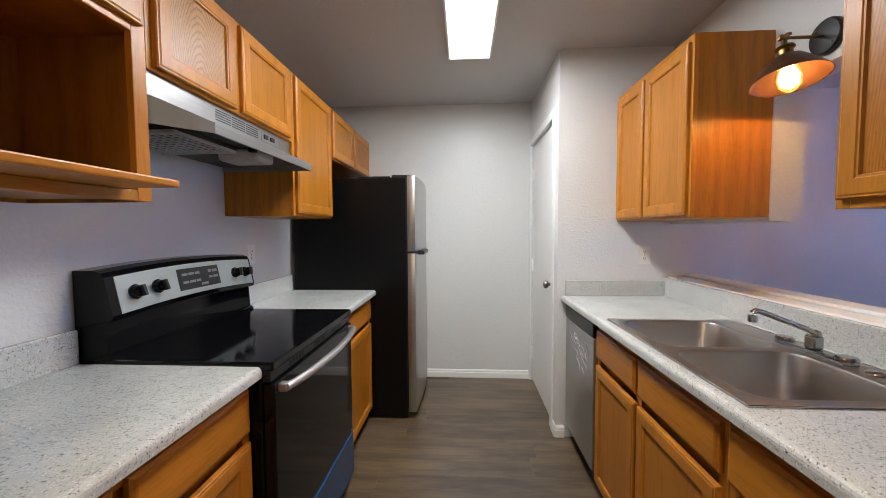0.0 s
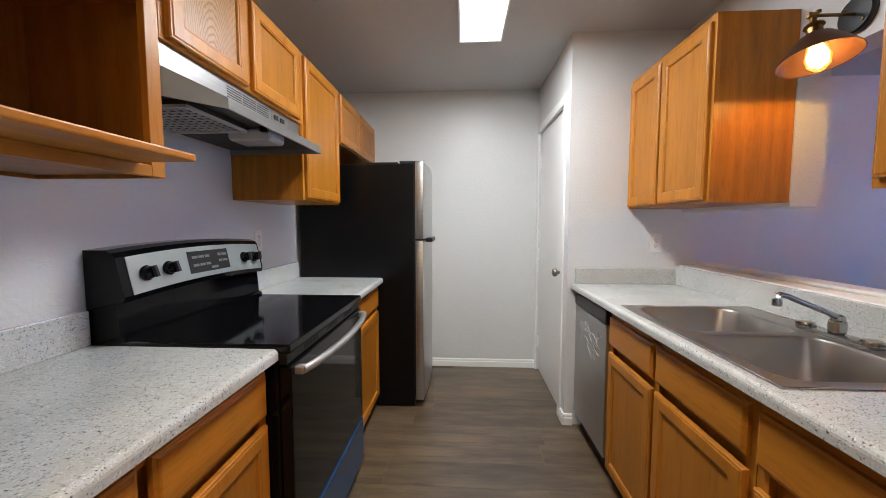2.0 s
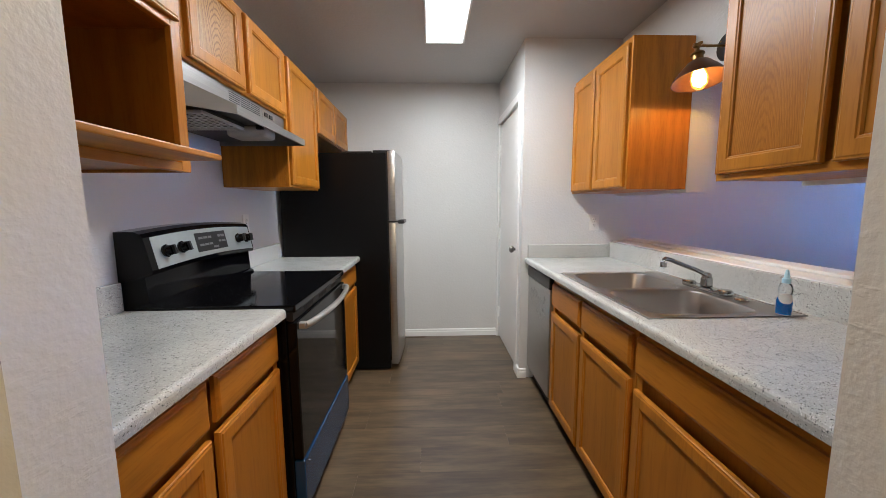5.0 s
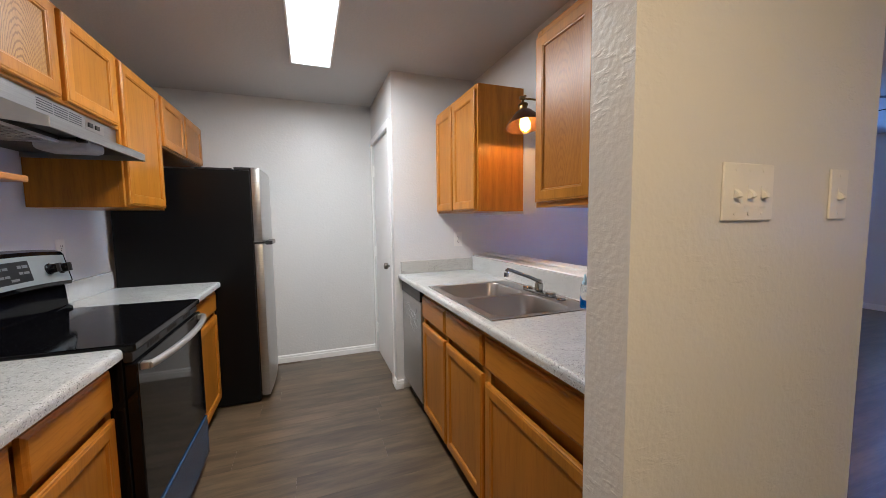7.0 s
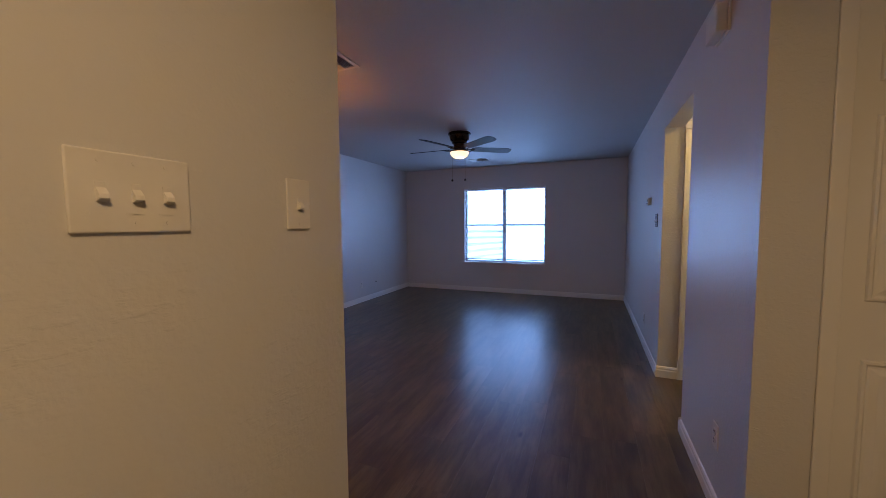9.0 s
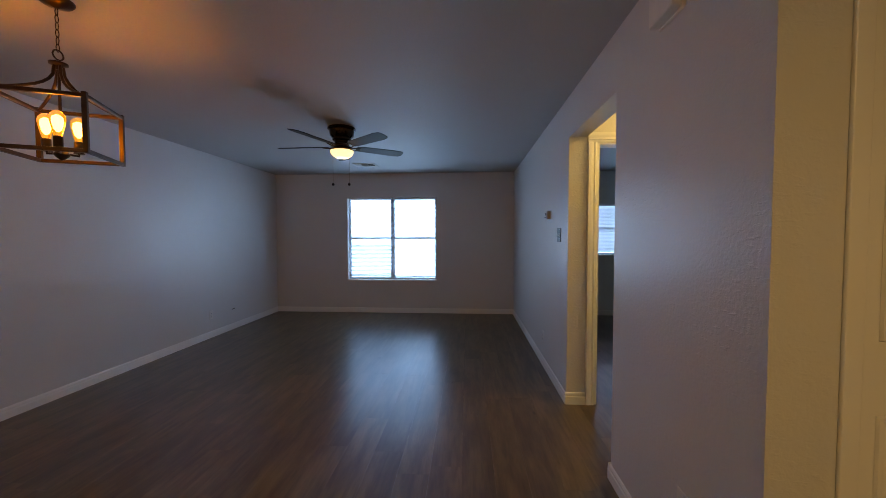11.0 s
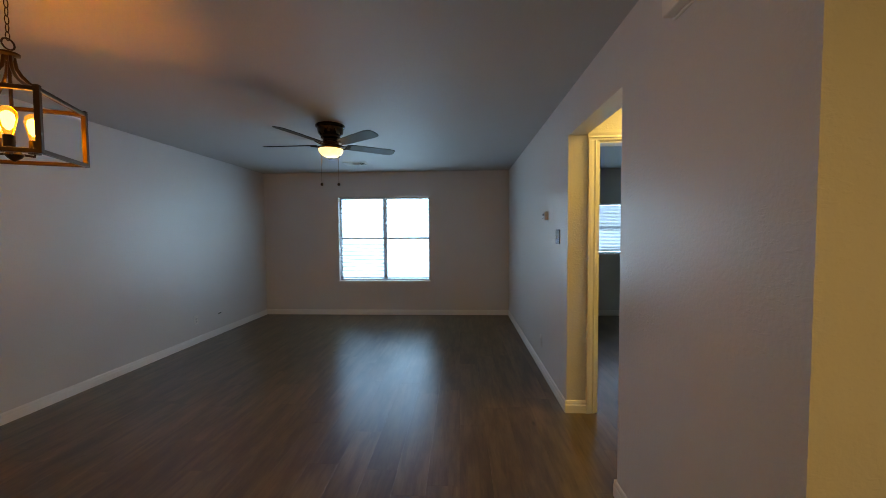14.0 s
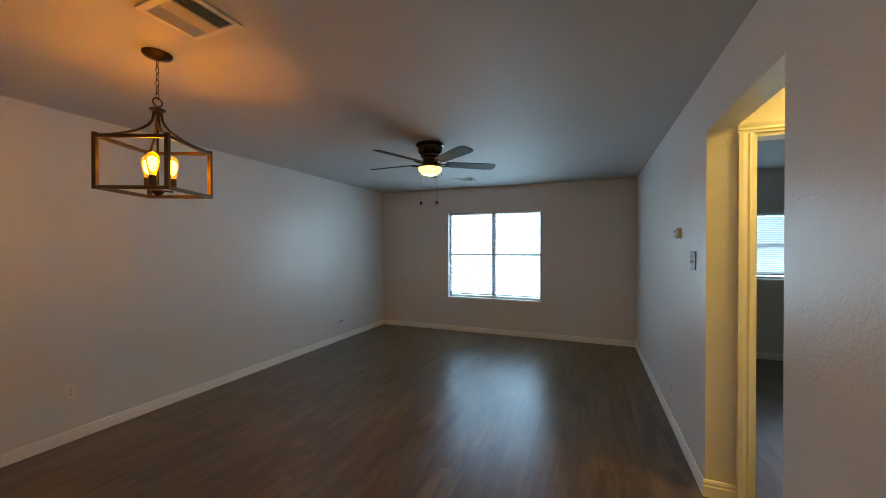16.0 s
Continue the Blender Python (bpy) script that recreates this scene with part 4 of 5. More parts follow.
def switches(name, label, origin, deg, n, w, h, cover=None):
    t, add = plate_at(name, label, "light switch", origin, deg, w, h, cover=cover)
    for i in range(n):
        dx = (i - (n - 1) / 2) * 0.043
        fr = add("toggle_frame", boxes((dx - 0.0065, dx + 0.0065, -0.0072, -0.006, -0.014, 0.014, 0.0006)), WHITE_PLASTIC)
        tg = bm_new()
        prism(tg, [(-0.0075, 0.006), (-0.0155, -0.003), (-0.017, -0.010), (-0.0075, -0.014)], "x", dx - 0.006, dx + 0.006, 0.0008)
        add("toggle", tg, WHITE_PLASTIC, "", fr)
        add("slot_line", boxes((dx - 0.0135, dx + 0.0135, -0.0068, -0.0058, -0.031, -0.0295)), WHITE_PLASTIC)
        for dz in (-0.044, 0.044):
            bm = bm_new()
            lathe(bm, [(0.0035, 0), (0.0035, 0.001)], (dx, -0.006, dz), (0, -1, 0), 10)
            add("screw", bm, WHITE_PLASTIC)
    return t


# ---- doors, casings ----
def pantry_door():
    d = tagged(thing("pantry_door", "plain white hinged pantry door, closed", "door", (0.72, 2.83, 0)), kind="structure")
    part("leaf", boxes((0.706, 0.741, 2.458, 3.212, 0.008, 2.042, 0.002)), TRIM, d)
    k = part("knob_rose", lathe(bm_new(), [(0.03, 0), (0.03, 0.004), (0.022, 0.008), (0.011, 0.012), (0.011, 0.03)], (0.706, 2.515, 0.955), (-1, 0, 0)), NICKEL, d, "", True)
    part("knob", lathe(bm_new(), [(0.011, 0), (0.024, 0.006), (0.028, 0.018), (0.024, 0.03), (0.010, 0.036)], (0.678, 2.515, 0.955), (-1, 0, 0)), NICKEL, k, "satin nickel knob", True)
    for z in (0.25, 1.02, 1.80):
        h = part("hinge", boxes((0.700, 0.707, 3.175, 3.2115, z - 0.045, z + 0.045, 0.001)), TRIM, d)
        part("pin", lathe(bm_new(), [(0.006, -0.05), (0.006, 0.05), (0.003, 0.053)], (0.697, 3.213, z), n=10), TRIM, h, "", True)
    tr = bm_new()
    for a in ((2.405, 2.457), (3.214, 3.247)):
        box(tr, 0.677, 0.6895, a[0], a[1], 0, 2.044 if a[0] > 3 else 2.10, 0.003)
    box(tr, 0.677, 0.6895, 2.4575, 3.247, 2.0445, 2.10, 0.003)
    solid("trim_pantry", tr, TRIM, "white painted casing of the pantry door", "trim", "structure")


def panel_door():
    d = tagged(thing("entry_closet_door", "off-white moulded six-panel door, closed", "door", (CW_X + 0.04, -1.68, 0)), kind="structure")
    y0, y1 = DY0 + 0.02, DY1 - 0.003
    x = CW_X + 0.03
    part("leaf", boxes((x, x + 0.035, y0, y1, 0.008, 2.045, 0.002)), TRIM, d)
    mid = (y0 + y1) / 2
    rows = [(0, 0.001), (0.004, 0.008), (0.011, 0.010), (0.020, 0.001), (0.027, 0.0012), (0.046, 0.009), (0.058, 0.010)]
    for a, b in ((y0 + 0.09, mid - 0.045), (mid + 0.045, y1 - 0.075)):
        for z0, z1 in ((0.22, 0.855), (1.055, 1.665), (1.77, 1.945)):
            part("panel", fronted(bm_new(), rows, a, b, z0, z1, face_put(x, -1)), TRIM, d, "moulded raised panel")
    part("knob", lathe(bm_new(), [(0.03, 0), (0.03, 0.004), (0.011, 0.012), (0.012, 0.03), (0.026, 0.04), (0.026, 0.055), (0.008, 0.062)], (x, y0 + 0.07, 0.95), (-1, 0, 0)), CHROME, d, "", True)
    tr = bm_new()
    box(tr, CW_X - 0.012, CW_X - 0.0005, DY1 - 0.002, DY1 + 0.046, 0, 2.11, 0.004)
    box(tr, CW_X - 0.012, CW_X - 0.0005, DY0 - 0.05, DY0 + 0.002, 0, 2.11, 0.004)
    box(tr, CW_X - 0.012, CW_X - 0.0005, DY0 + 0.0025, DY1 - 0.0025, 2.052, 2.11, 0.004)
    solid("trim_entry", tr, TRIM, "painted casing of the panelled entry door", "trim", "structure")


def bedroom_casing():
    """Stepped colonial casing round the bedroom doorway, on the hall side."""
    prof = [(0, 0), (0.010, 0), (0.012, 0.012), (0.017, 0.018), (0.014, 0.030), (0.020, 0.050), (0.022, 0.070), (0, 0.072)]
    bm = bm_new()
    prism(bm, [(HX1 - 0.0005 - a, HD1 + b) for a, b in prof], "z", 0, 2.0605)
    prism(bm, [(HX1 - 0.0005 - a, HD0 - b) for a, b in prof], "z", 0, 2.0605)
    top = [(HX1 - 0.0005 - a, 2.061 + b) for a, b in prof]
    prism(bm, top, "y", HD0 - 0.072, HD1 + 0.072)
    box(bm, HX1, HX1 + 0.12, HD1 - 0.018, HD1 - 0.0005, 0, 2.059)
    box(bm, HX1, HX1 + 0.12, HD0 + 0.0005, HD0 + 0.018, 0, 2.059)
    box(bm, HX1, HX1 + 0.12, HD0 + 0.0185, HD1 - 0.0185, 2.042, 2.059)
    solid("trim_bedroom", bm, TRIM, "white moulded casing of the bedroom doorway", "trim", "structure")


# ---- windows ----
def window(name, label, y0, y1, z0, z1, units, slat_tilt):
    w = tagged(thing(name, label, "window", (EW_X + 0.08, (y0 + y1) / 2, z0)), kind="structure")
    xa, xb = EW_X + 0.085, EW_X + 0.13
    fr = 0.032
    f = bm_new()
    box(f, xa, xb, y0, y1, z0, z0 + fr, 0.003), box(f, xa, xb, y0, y1, z1 - fr, z1, 0.003)
    box(f, xa, xb, y0, y0 + fr, z0 + fr, z1 - fr, 0.003), box(f, xa, xb, y1 - fr, y1, z0 + fr, z1 - fr, 0.003)
    part("window_frame", f, FRAME, w, "white window frame, its backlit shade put into the colour")
    step = (y1 - y0) / units
    zm = (z0 + z1) / 2 + 0.01
    for u in range(units):
        a, b = y0 + u * step, y0 + (u + 1) * step
        if u:
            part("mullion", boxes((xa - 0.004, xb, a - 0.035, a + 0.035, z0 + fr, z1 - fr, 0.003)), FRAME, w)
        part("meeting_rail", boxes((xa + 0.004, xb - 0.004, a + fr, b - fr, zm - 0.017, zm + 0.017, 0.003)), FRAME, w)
        for za, zb in ((z0 + fr, zm - 0.018), (zm + 0.018, z1 - fr)):
            p = part("pane", boxes((xa + 0.02, xa + 0.024, a + fr * 0.9, b - fr * 0.9, za, zb)), PANE, w)
            p.visible_shadow = False
    part("window_sill", boxes((EW_X - 0.012, xa, y0 - 0.004, y1 + 0.004, z0 - 0.020, z0 + 0.001, 0.004)), TRIM, w)
    # blinds hang in the reveal
    for u in range(units):
        a, b = y0 + u * step + 0.012, y0 + (u + 1) * step - 0.012
        bl = thing("window_blind", "white mini blind, lowered with its slats open", "blind", (EW_X + 0.05, (a + b) / 2, z1 - 0.02), "window blinds")
        part("headrail", boxes((EW_X + 0.035, EW_X + 0.065, a, b, z1 - 0.028, z1 - 0.003, 0.002)), BLIND, bl)
        # The rail shares the frame's grey-blue, a backlit shade set in colour.
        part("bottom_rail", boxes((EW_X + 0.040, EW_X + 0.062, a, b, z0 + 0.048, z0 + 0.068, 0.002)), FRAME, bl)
        bm = bm_new()
        box(bm, -0.0125, 0.0125, a, b, -0.0003, 0.0003)
        me = mesh_of(bm, "slat", BLIND)
        n = int((z1 - z0 - 0.107) / 0.0235)
        for i in range(n):
            s = new("slat", me)
            s.parent = bl
            s.matrix_parent_inverse = bl.matrix_basis.inverted()
            s.matrix_basis = Matrix.Translation((EW_X + 0.05, 0, z0 + 0.080 + i * 0.0235)) @ pose(0, 0, 0, 0, slat_tilt + (24 if units == 2 and u == 1 and i < n * 0.42 else 0), 0)
        for y in (a + 0.1, b - 0.1):
            part("ladder_cord", boxes((EW_X + 0.049, EW_X + 0.0505, y, y + 0.0012, z0 + 0.066, z1 - 0.028)), BLIND, bl)


# ---- ceiling things ----
def kitchen_light():
    l = thing("ceiling_light", "long fluorescent ceiling light with glowing white diffuser", "ceiling light", (0.142, 1.76, 2.39))
    x0, x1, y0, y1 = 0.008, 0.276, 1.15, 2.372
    f = bm_new()
    for r in ((x0, x0 + 0.012, y0, y1), (x1 - 0.012, x1, y0, y1), (x0 + 0.012, x1 - 0.012, y0, y0 + 0.012), (x0 + 0.012, x1 - 0.012, y1 - 0.012, y1)):
        box(f, *r, 2.396, H - 0.0005, 0.003)
    part("frame", f, TRIM, l)
    part("diffuser", boxes((x0 + 0.0125, x1 - 0.0125, y0 + 0.0125, y1 - 0.0125, 2.399, 2.41)), DIFFUSER, l, "glowing white acrylic diffuser")


def ceiling_vent(cx, cy, w, d, deg):
    v = thing("ceiling_vent", "white metal ceiling register with louvred slats", "vent", (cx, cy, H - 0.01), "ceiling vents")
    m = Matrix.Translation((cx, cy, H)) @ pose(0, 0, 0, 0, 0, deg)
    def add(nm, bm, material):
        bmesh.ops.transform(bm, matrix=m, verts=bm.verts[:])
        return part(nm, bm, material, v)
    f = bm_new()
    e = 0.03
    for r in ((-w / 2, w / 2, -d / 2, -d / 2 + e), (-w / 2, w / 2, d / 2 - e, d / 2), (-w / 2, -w / 2 + e, -d / 2 + e, d / 2 - e), (w / 2 - e, w / 2, -d / 2 + e, d / 2 - e)):
        box(f, *r, -0.010, -0.001, 0.003)
    add("frame", f, VENT)
    add("backing", boxes((-w / 2 + e, w / 2 - e, -d / 2 + e, d / 2 - e, -0.003, -0.001)), DARK_VOID)
    xa, xb, ya, yb = -w / 2 + e, w / 2 - e, -d / 2 + e, d / 2 - e
    third = (xb - xa) / 3
    for x in (xa + third, xb - third):
        add("divider", boxes((x - 0.002, x + 0.002, ya, yb, -0.012, -0.003)), VENT)
    # three banks of louvres: the outer two throw sideways, the middle one lengthways
    for lo, tilt in ((xa, -42), (xb - third, 46)):
        for i in range(5):
            bm = bm_new()
            box(bm, -0.0085, 0.0085, ya, yb, -0.0006, 0.0006)
            bmesh.ops.transform(bm, matrix=Matrix.Translation((lo + (i + 0.5) * third / 5, 0, -0.009)) @ pose(0, 0, 0, 0, tilt, 0), verts=bm.verts[:])
            add("slat", bm, VENT)
    n = int((yb - ya) / 0.02)
    for i in range(n):
        bm = bm_new()
        box(bm, xa + third + 0.003, xb - third - 0.003, -0.0105, 0.0105, -0.0006, 0.0006)
        bmesh.ops.transform(bm, matrix=Matrix.Translation((0, ya + (i + 0.5) * (yb - ya) / n, -0.009)) @ pose(0, 0, 0, -30, 0, 0), verts=bm.verts[:])
        add("slat", bm, VENT)


def ceiling_fan():
    cx, cy = 4.80, 0.96
    f = thing("ceiling_fan", "flush-mount dark bronze ceiling fan with lit glass bowl", "ceiling fan", (cx, cy, 2.44))
    part("motor_housing", lathe(bm_new(), [(0.134, 0), (0.138, -0.006), (0.138, -0.018), (0.122, -0.030), (0.116, -0.078), (0.098, -0.100), (0.092, -0.104), (0.092, -0.122), (0.072, -0.134), (0.07, -0.158)], (cx, cy, H - 0.001), n=36), FAN_METAL, f, "polished dark bronze motor housing", True)
    part("hub", lathe(bm_new(), [(0.06, 0), (0.075, -0.008), (0.075, -0.03), (0.06, -0.036)], (cx, cy, 2.262), n=28), BRONZE, f, "", True)
    part("lamp_fitter", lathe(bm_new(), [(0.06, 0), (0.09, -0.012), (0.116, -0.03), (0.116, -0.036)], (cx, cy, 2.227), n=28), plain("warm_brass_fitter", (0.30, 0.17, 0.07), 0.35, 0.9), f, "", True)
    part("glass_bowl", lathe(bm_new(), [(0.113, 0), (0.112, -0.016), (0.096, -0.044), (0.062, -0.066), (0.018, -0.075)], (cx, cy, 2.1905), n=28), FAN_GLASS, f, "glowing frosted glass bowl", True)
    for k in range(5):
        a = -55.4 + 72 * k
        m = Matrix.Translation((cx, cy, 2.232)) @ pose(0, 0, 0, 0, 0, a)
        bm = bm_new()
        out = [(0.15, -0.045), (0.20, -0.058), (0.58, -0.068), (0.635, -0.060), (0.655, -0.040), (0.66, 0.0), (0.655, 0.040), (0.635, 0.060), (0.58, 0.068), (0.20, 0.058), (0.15, 0.045)]
        prism(bm, out, "z", -0.003, 0.003, 0.001)
        bmesh.ops.transform(bm, matrix=m @ pose(0, 0, 0, -12, 0, 0), verts=bm.verts[:])
        b = part("blade", bm, BLADE, f, "dark wood-look fan blade")
        br = bm_new()
        tube(br, [(0.065, -0.02, -0.008), (0.12, -0.03, -0.014), (0.19, -0.022, -0.008)], [0.008, 0.006, 0.005], 8)
        tube(br, [(0.065, 0.02, -0.008), (0.12, 0.03, -0.014), (0.19, 0.022, -0.008)], [0.008, 0.006, 0.005], 8)
        bmesh.ops.transform(br, matrix=m @ pose(0, 0, 0, -12, 0, 0), verts=br.verts[:])
        part("blade_iron", br, BRONZE, b, "", True)
    for dx, dy, z in ((-0.05, 0.075, 1.865), (-0.04, -0.085, 1.865)):
        c = part("pull_chain", tube(bm_new(), [(cx + dx, cy + dy, 2.235), (cx + dx, cy + dy, z)], 0.0014, 6), BRASS, f)
        part("chain_knob", lathe(bm_new(), [(0.002, 0.016), (0.010, 0.010), (0.013, 0), (0.010, -0.012), (0.002, -0.016)], (cx + dx, cy + dy, z - 0.012), n=14), BLACK_MATT, c, "", True)


def pendant():
    cx, cy, z0, z1, half, a0 = 2.785, 1.585, 1.712, 1.952, 0.232, -111
    p = thing("pendant_lantern", "open bronze cage pendant with three glowing filament bulbs", "pendant lamp", (cx, cy, 2.44))
    part("canopy", lathe(bm_new(), [(0.065, 0), (0.065, -0.006), (0.055, -0.018), (0.02, -0.028), (0.008, -0.034)], (cx, cy, H - 0.001), n=28), BRONZE, p, "", True)
    z = 2.385
    i = 0
    while z > 2.20:
        ln = bm_new()
        pts = []
        for k in range(12):
            a = 2 * math.pi * k / 12
            u, v = 0.007 * math.cos(a), 0.019 * math.sin(a)
            pts.append((cx + (u if i % 2 else 0), cy + (0 if i % 2 else u), z - 0.016 + v))
        tube(ln, pts, 0.002, 6, True)
        part("chain_link", ln, BRONZE, p, "", True)
        z -= 0.033
        i += 1
    ring = bm_new()
    tube(ring, [(cx + 0.022 * math.cos(2 * math.pi * k / 20), cy, 2.172 + 0.022 * math.sin(2 * math.pi * k / 20)) for k in range(20)], 0.0035, 8, True)
    part("ring", ring, BRONZE, p, "", True)
    part("hub", lathe(bm_new(), [(0.006, 0.012), (0.018, 0.008), (0.034, 0.002), (0.034, -0.006), (0.016, -0.012), (0.010, -0.03)], (cx, cy, 2.134), n=20), BRONZE, p, "", True)
    corner = [(cx + half * math.cos(radians(a0 + 90 * k)), cy + half * math.sin(radians(a0 + 90 * k))) for k in range(4)]
    def bar(a, b, t, name):
        a, b = Vector(a), Vector(b)
        bm = bm_new()
        box(bm, -t, t, -t, t, 0, (b - a).length, 0.002)
        q = (b - a).to_track_quat("Z", "X").to_matrix().to_4x4()
        if abs((b - a).normalized().z) > 0.9:
            q = pose(0, 0, 0, 0, 0, a0 + 45)
        bmesh.ops.transform(bm, matrix=Matrix.Translation(a) @ q, verts=bm.verts[:])
        part(name, bm, BRONZE, p)
    for k in range(4):
        (xa, ya), (xb, yb) = corner[k], corner[(k + 1) % 4]
        bar((xa, ya, z0), (xb, yb, z0), 0.0085, "lower_bar")
        bar((xa, ya, z1), (xb, yb, z1), 0.0085, "upper_bar")
        bar((xa, ya, z0 - 0.009), (xa, ya, z1 + 0.016), 0.0095, "post")
        arm = bm_new()
        pts = []
        for s in range(9):
            u = s / 8
            pts.append((cx + (xa - cx) * min(1, 0.06 + 0.94 * u ** 1.7), cy + (ya - cy) * min(1, 0.06 + 0.94 * u ** 1.7), 2.128 - (2.128 - z1) * u ** 0.62))
        tube(arm, pts, 0.0065, 8)
        part("arm", arm, BRONZE, p, "", True)
    part("stem", tube(bm_new(), [(cx, cy, 2.12), (cx, cy, 1.715)], 0.006, 8), BRONZE, p, "", True)
    part("lower_boss", lathe(bm_new(), [(0.006, 0.03), (0.02, 0.02), (0.03, 0.006), (0.022, -0.006), (0.008, -0.018), (0.003, -0.022)], (cx, cy, 1.712), n=18), BRONZE, p, "", True)
    for k in range(3):
        a = radians(-19 + 120 * k)
        bx, by = cx + 0.062 * math.cos(a), cy + 0.062 * math.sin(a)
        part("lamp_arm", tube(bm_new(), [(cx, cy, 1.722), (bx, by, 1.722), (bx, by, 1.735)], 0.005, 8), BRONZE, p, "", True)
        s = part("socket", lathe(bm_new(), [(0.020, 0), (0.020, 0.004), (0.017, 0.006), (0.017, 0.055), (0.014, 0.058)], (bx, by, 1.732), n=16), BRONZE, p, "", True)
        part("bulb", lathe(bm_new(), [(0.012, 0), (0.016, 0.014), (0.024, 0.05), (0.029, 0.08), (0.026, 0.10), (0.014, 0.115), (0.003, 0.12)], (bx, by, 1.786), n=18), BULB_GLASS, s, "amber glass filament bulb, lit", True).visible_shadow = False
        part("filament", lathe(bm_new(), [(0.004, 0), (0.012, 0.012), (0.018, 0.045), (0.016, 0.066), (0.005, 0.075)], (bx, by, 1.808), n=14), BULB, s, "white-hot filament glow", True).visible_shadow = False
        lamp("pendant_bulb_light", "POINT", pose(bx, by, 1.85), PEND_W, (1.0, 0.33, 0.012), 0.02)


def sconce():
    x, y, e = 1.215, 1.390, 1.986
    s = thing("wall_sconce", "brass and copper wall sconce with lit filament bulb", "wall lamp", (1.364, y, 2.02))
    lean = Matrix.Translation((x, y, e)) @ pose(0, 0, 0, -11, 0, 0)

    def leaning(name, bm, material, label=""):
        bmesh.ops.transform(bm, matrix=lean, verts=bm.verts[:])
        return part(name, bm, material, s, label, True)

    plate = part("back_plate", lathe(bm_new(), [(0.060, 0), (0.060, 0.012), (0.054, 0.018), (0.012, 0.020)], (1.3645, y, e), (-1, 0, 0), 32), BLACK_SATIN, s, "round black back plate", True)
    for dy, dz in ((-0.03, -0.03), (0.03, 0.03)):
        part("screw", lathe(bm_new(), [(0.004, 0), (0.004, 0.002), (0.002, 0.003)], (1.3455, y + dy, e + dz), (-1, 0, 0), 10), BRASS, plate, "", True)
    part("arm", tube(bm_new(), [(1.346, y, e), (x + 0.014, y, e)], 0.0055, 10), BRASS, s, "", True)
    part("elbow", lathe(bm_new(), [(0.007, -0.016), (0.011, -0.012), (0.011, 0.012), (0.007, 0.016)], (x, y, e), (1, 0, 0), 16), BRASS, s, "", True)
    part("thumb_screw", lathe(bm_new(), [(0.003, 0), (0.009, 0.003), (0.009, 0.010), (0.003, 0.012)], (x + 0.016, y, e + 0.006), n=12), BRASS, s, "", True)
    leaning("socket", lathe(bm_new(), [(0.009, -0.008), (0.009, -0.024), (0.012, -0.030), (0.026, -0.036), (0.028, -0.042), (0.021, -0.048), (0.021, -0.066), (0.030, -0.072), (0.036, -0.080)], (0, 0, 0), n=24), BRASS)
    bm = bm_new()
    rows, n = [], 40
    for r, z in ((0.030, -0.076), (0.046, -0.082), (0.074, -0.114), (0.106, -0.156), (0.1075, -0.160), (0.104, -0.159), (0.072, -0.118), (0.044, -0.086), (0.028, -0.081)):
        rows.append([bm.verts.new((r * math.cos(2 * math.pi * i / n), r * math.sin(2 * math.pi * i / n), z)) for i in range(n)])
    for a, b in zip(rows, rows[1:]):
        for i in range(n):
            bm.faces.new((a[i], a[(i + 1) % n], b[(i + 1) % n], b[i]))
    leaning("shade", bm, COPPER_DARK, "wide dark copper cone shade")
    leaning("bulb", lathe(bm_new(), [(0.013, -0.078), (0.017, -0.094), (0.028, -0.122), (0.034, -0.152), (0.030, -0.178), (0.015, -0.196), (0.004, -0.202)], (0, 0, 0), n=24), BULB_GLASS, "amber glass filament bulb, lit").visible_shadow = False
    leaning("filament", lathe(bm_new(), [(0.005, -0.100), (0.015, -0.114), (0.025, -0.146), (0.022, -0.172), (0.006, -0.188)], (0, 0, 0), n=18), BULB, "white-hot filament glow").visible_shadow = False
    lamp("sconce_bulb_light", "POINT", Matrix.Translation(lean @ Vector((0, 0, -0.150))), SCONCE_W, (1.0, 0.47, 0.10), 0.014)


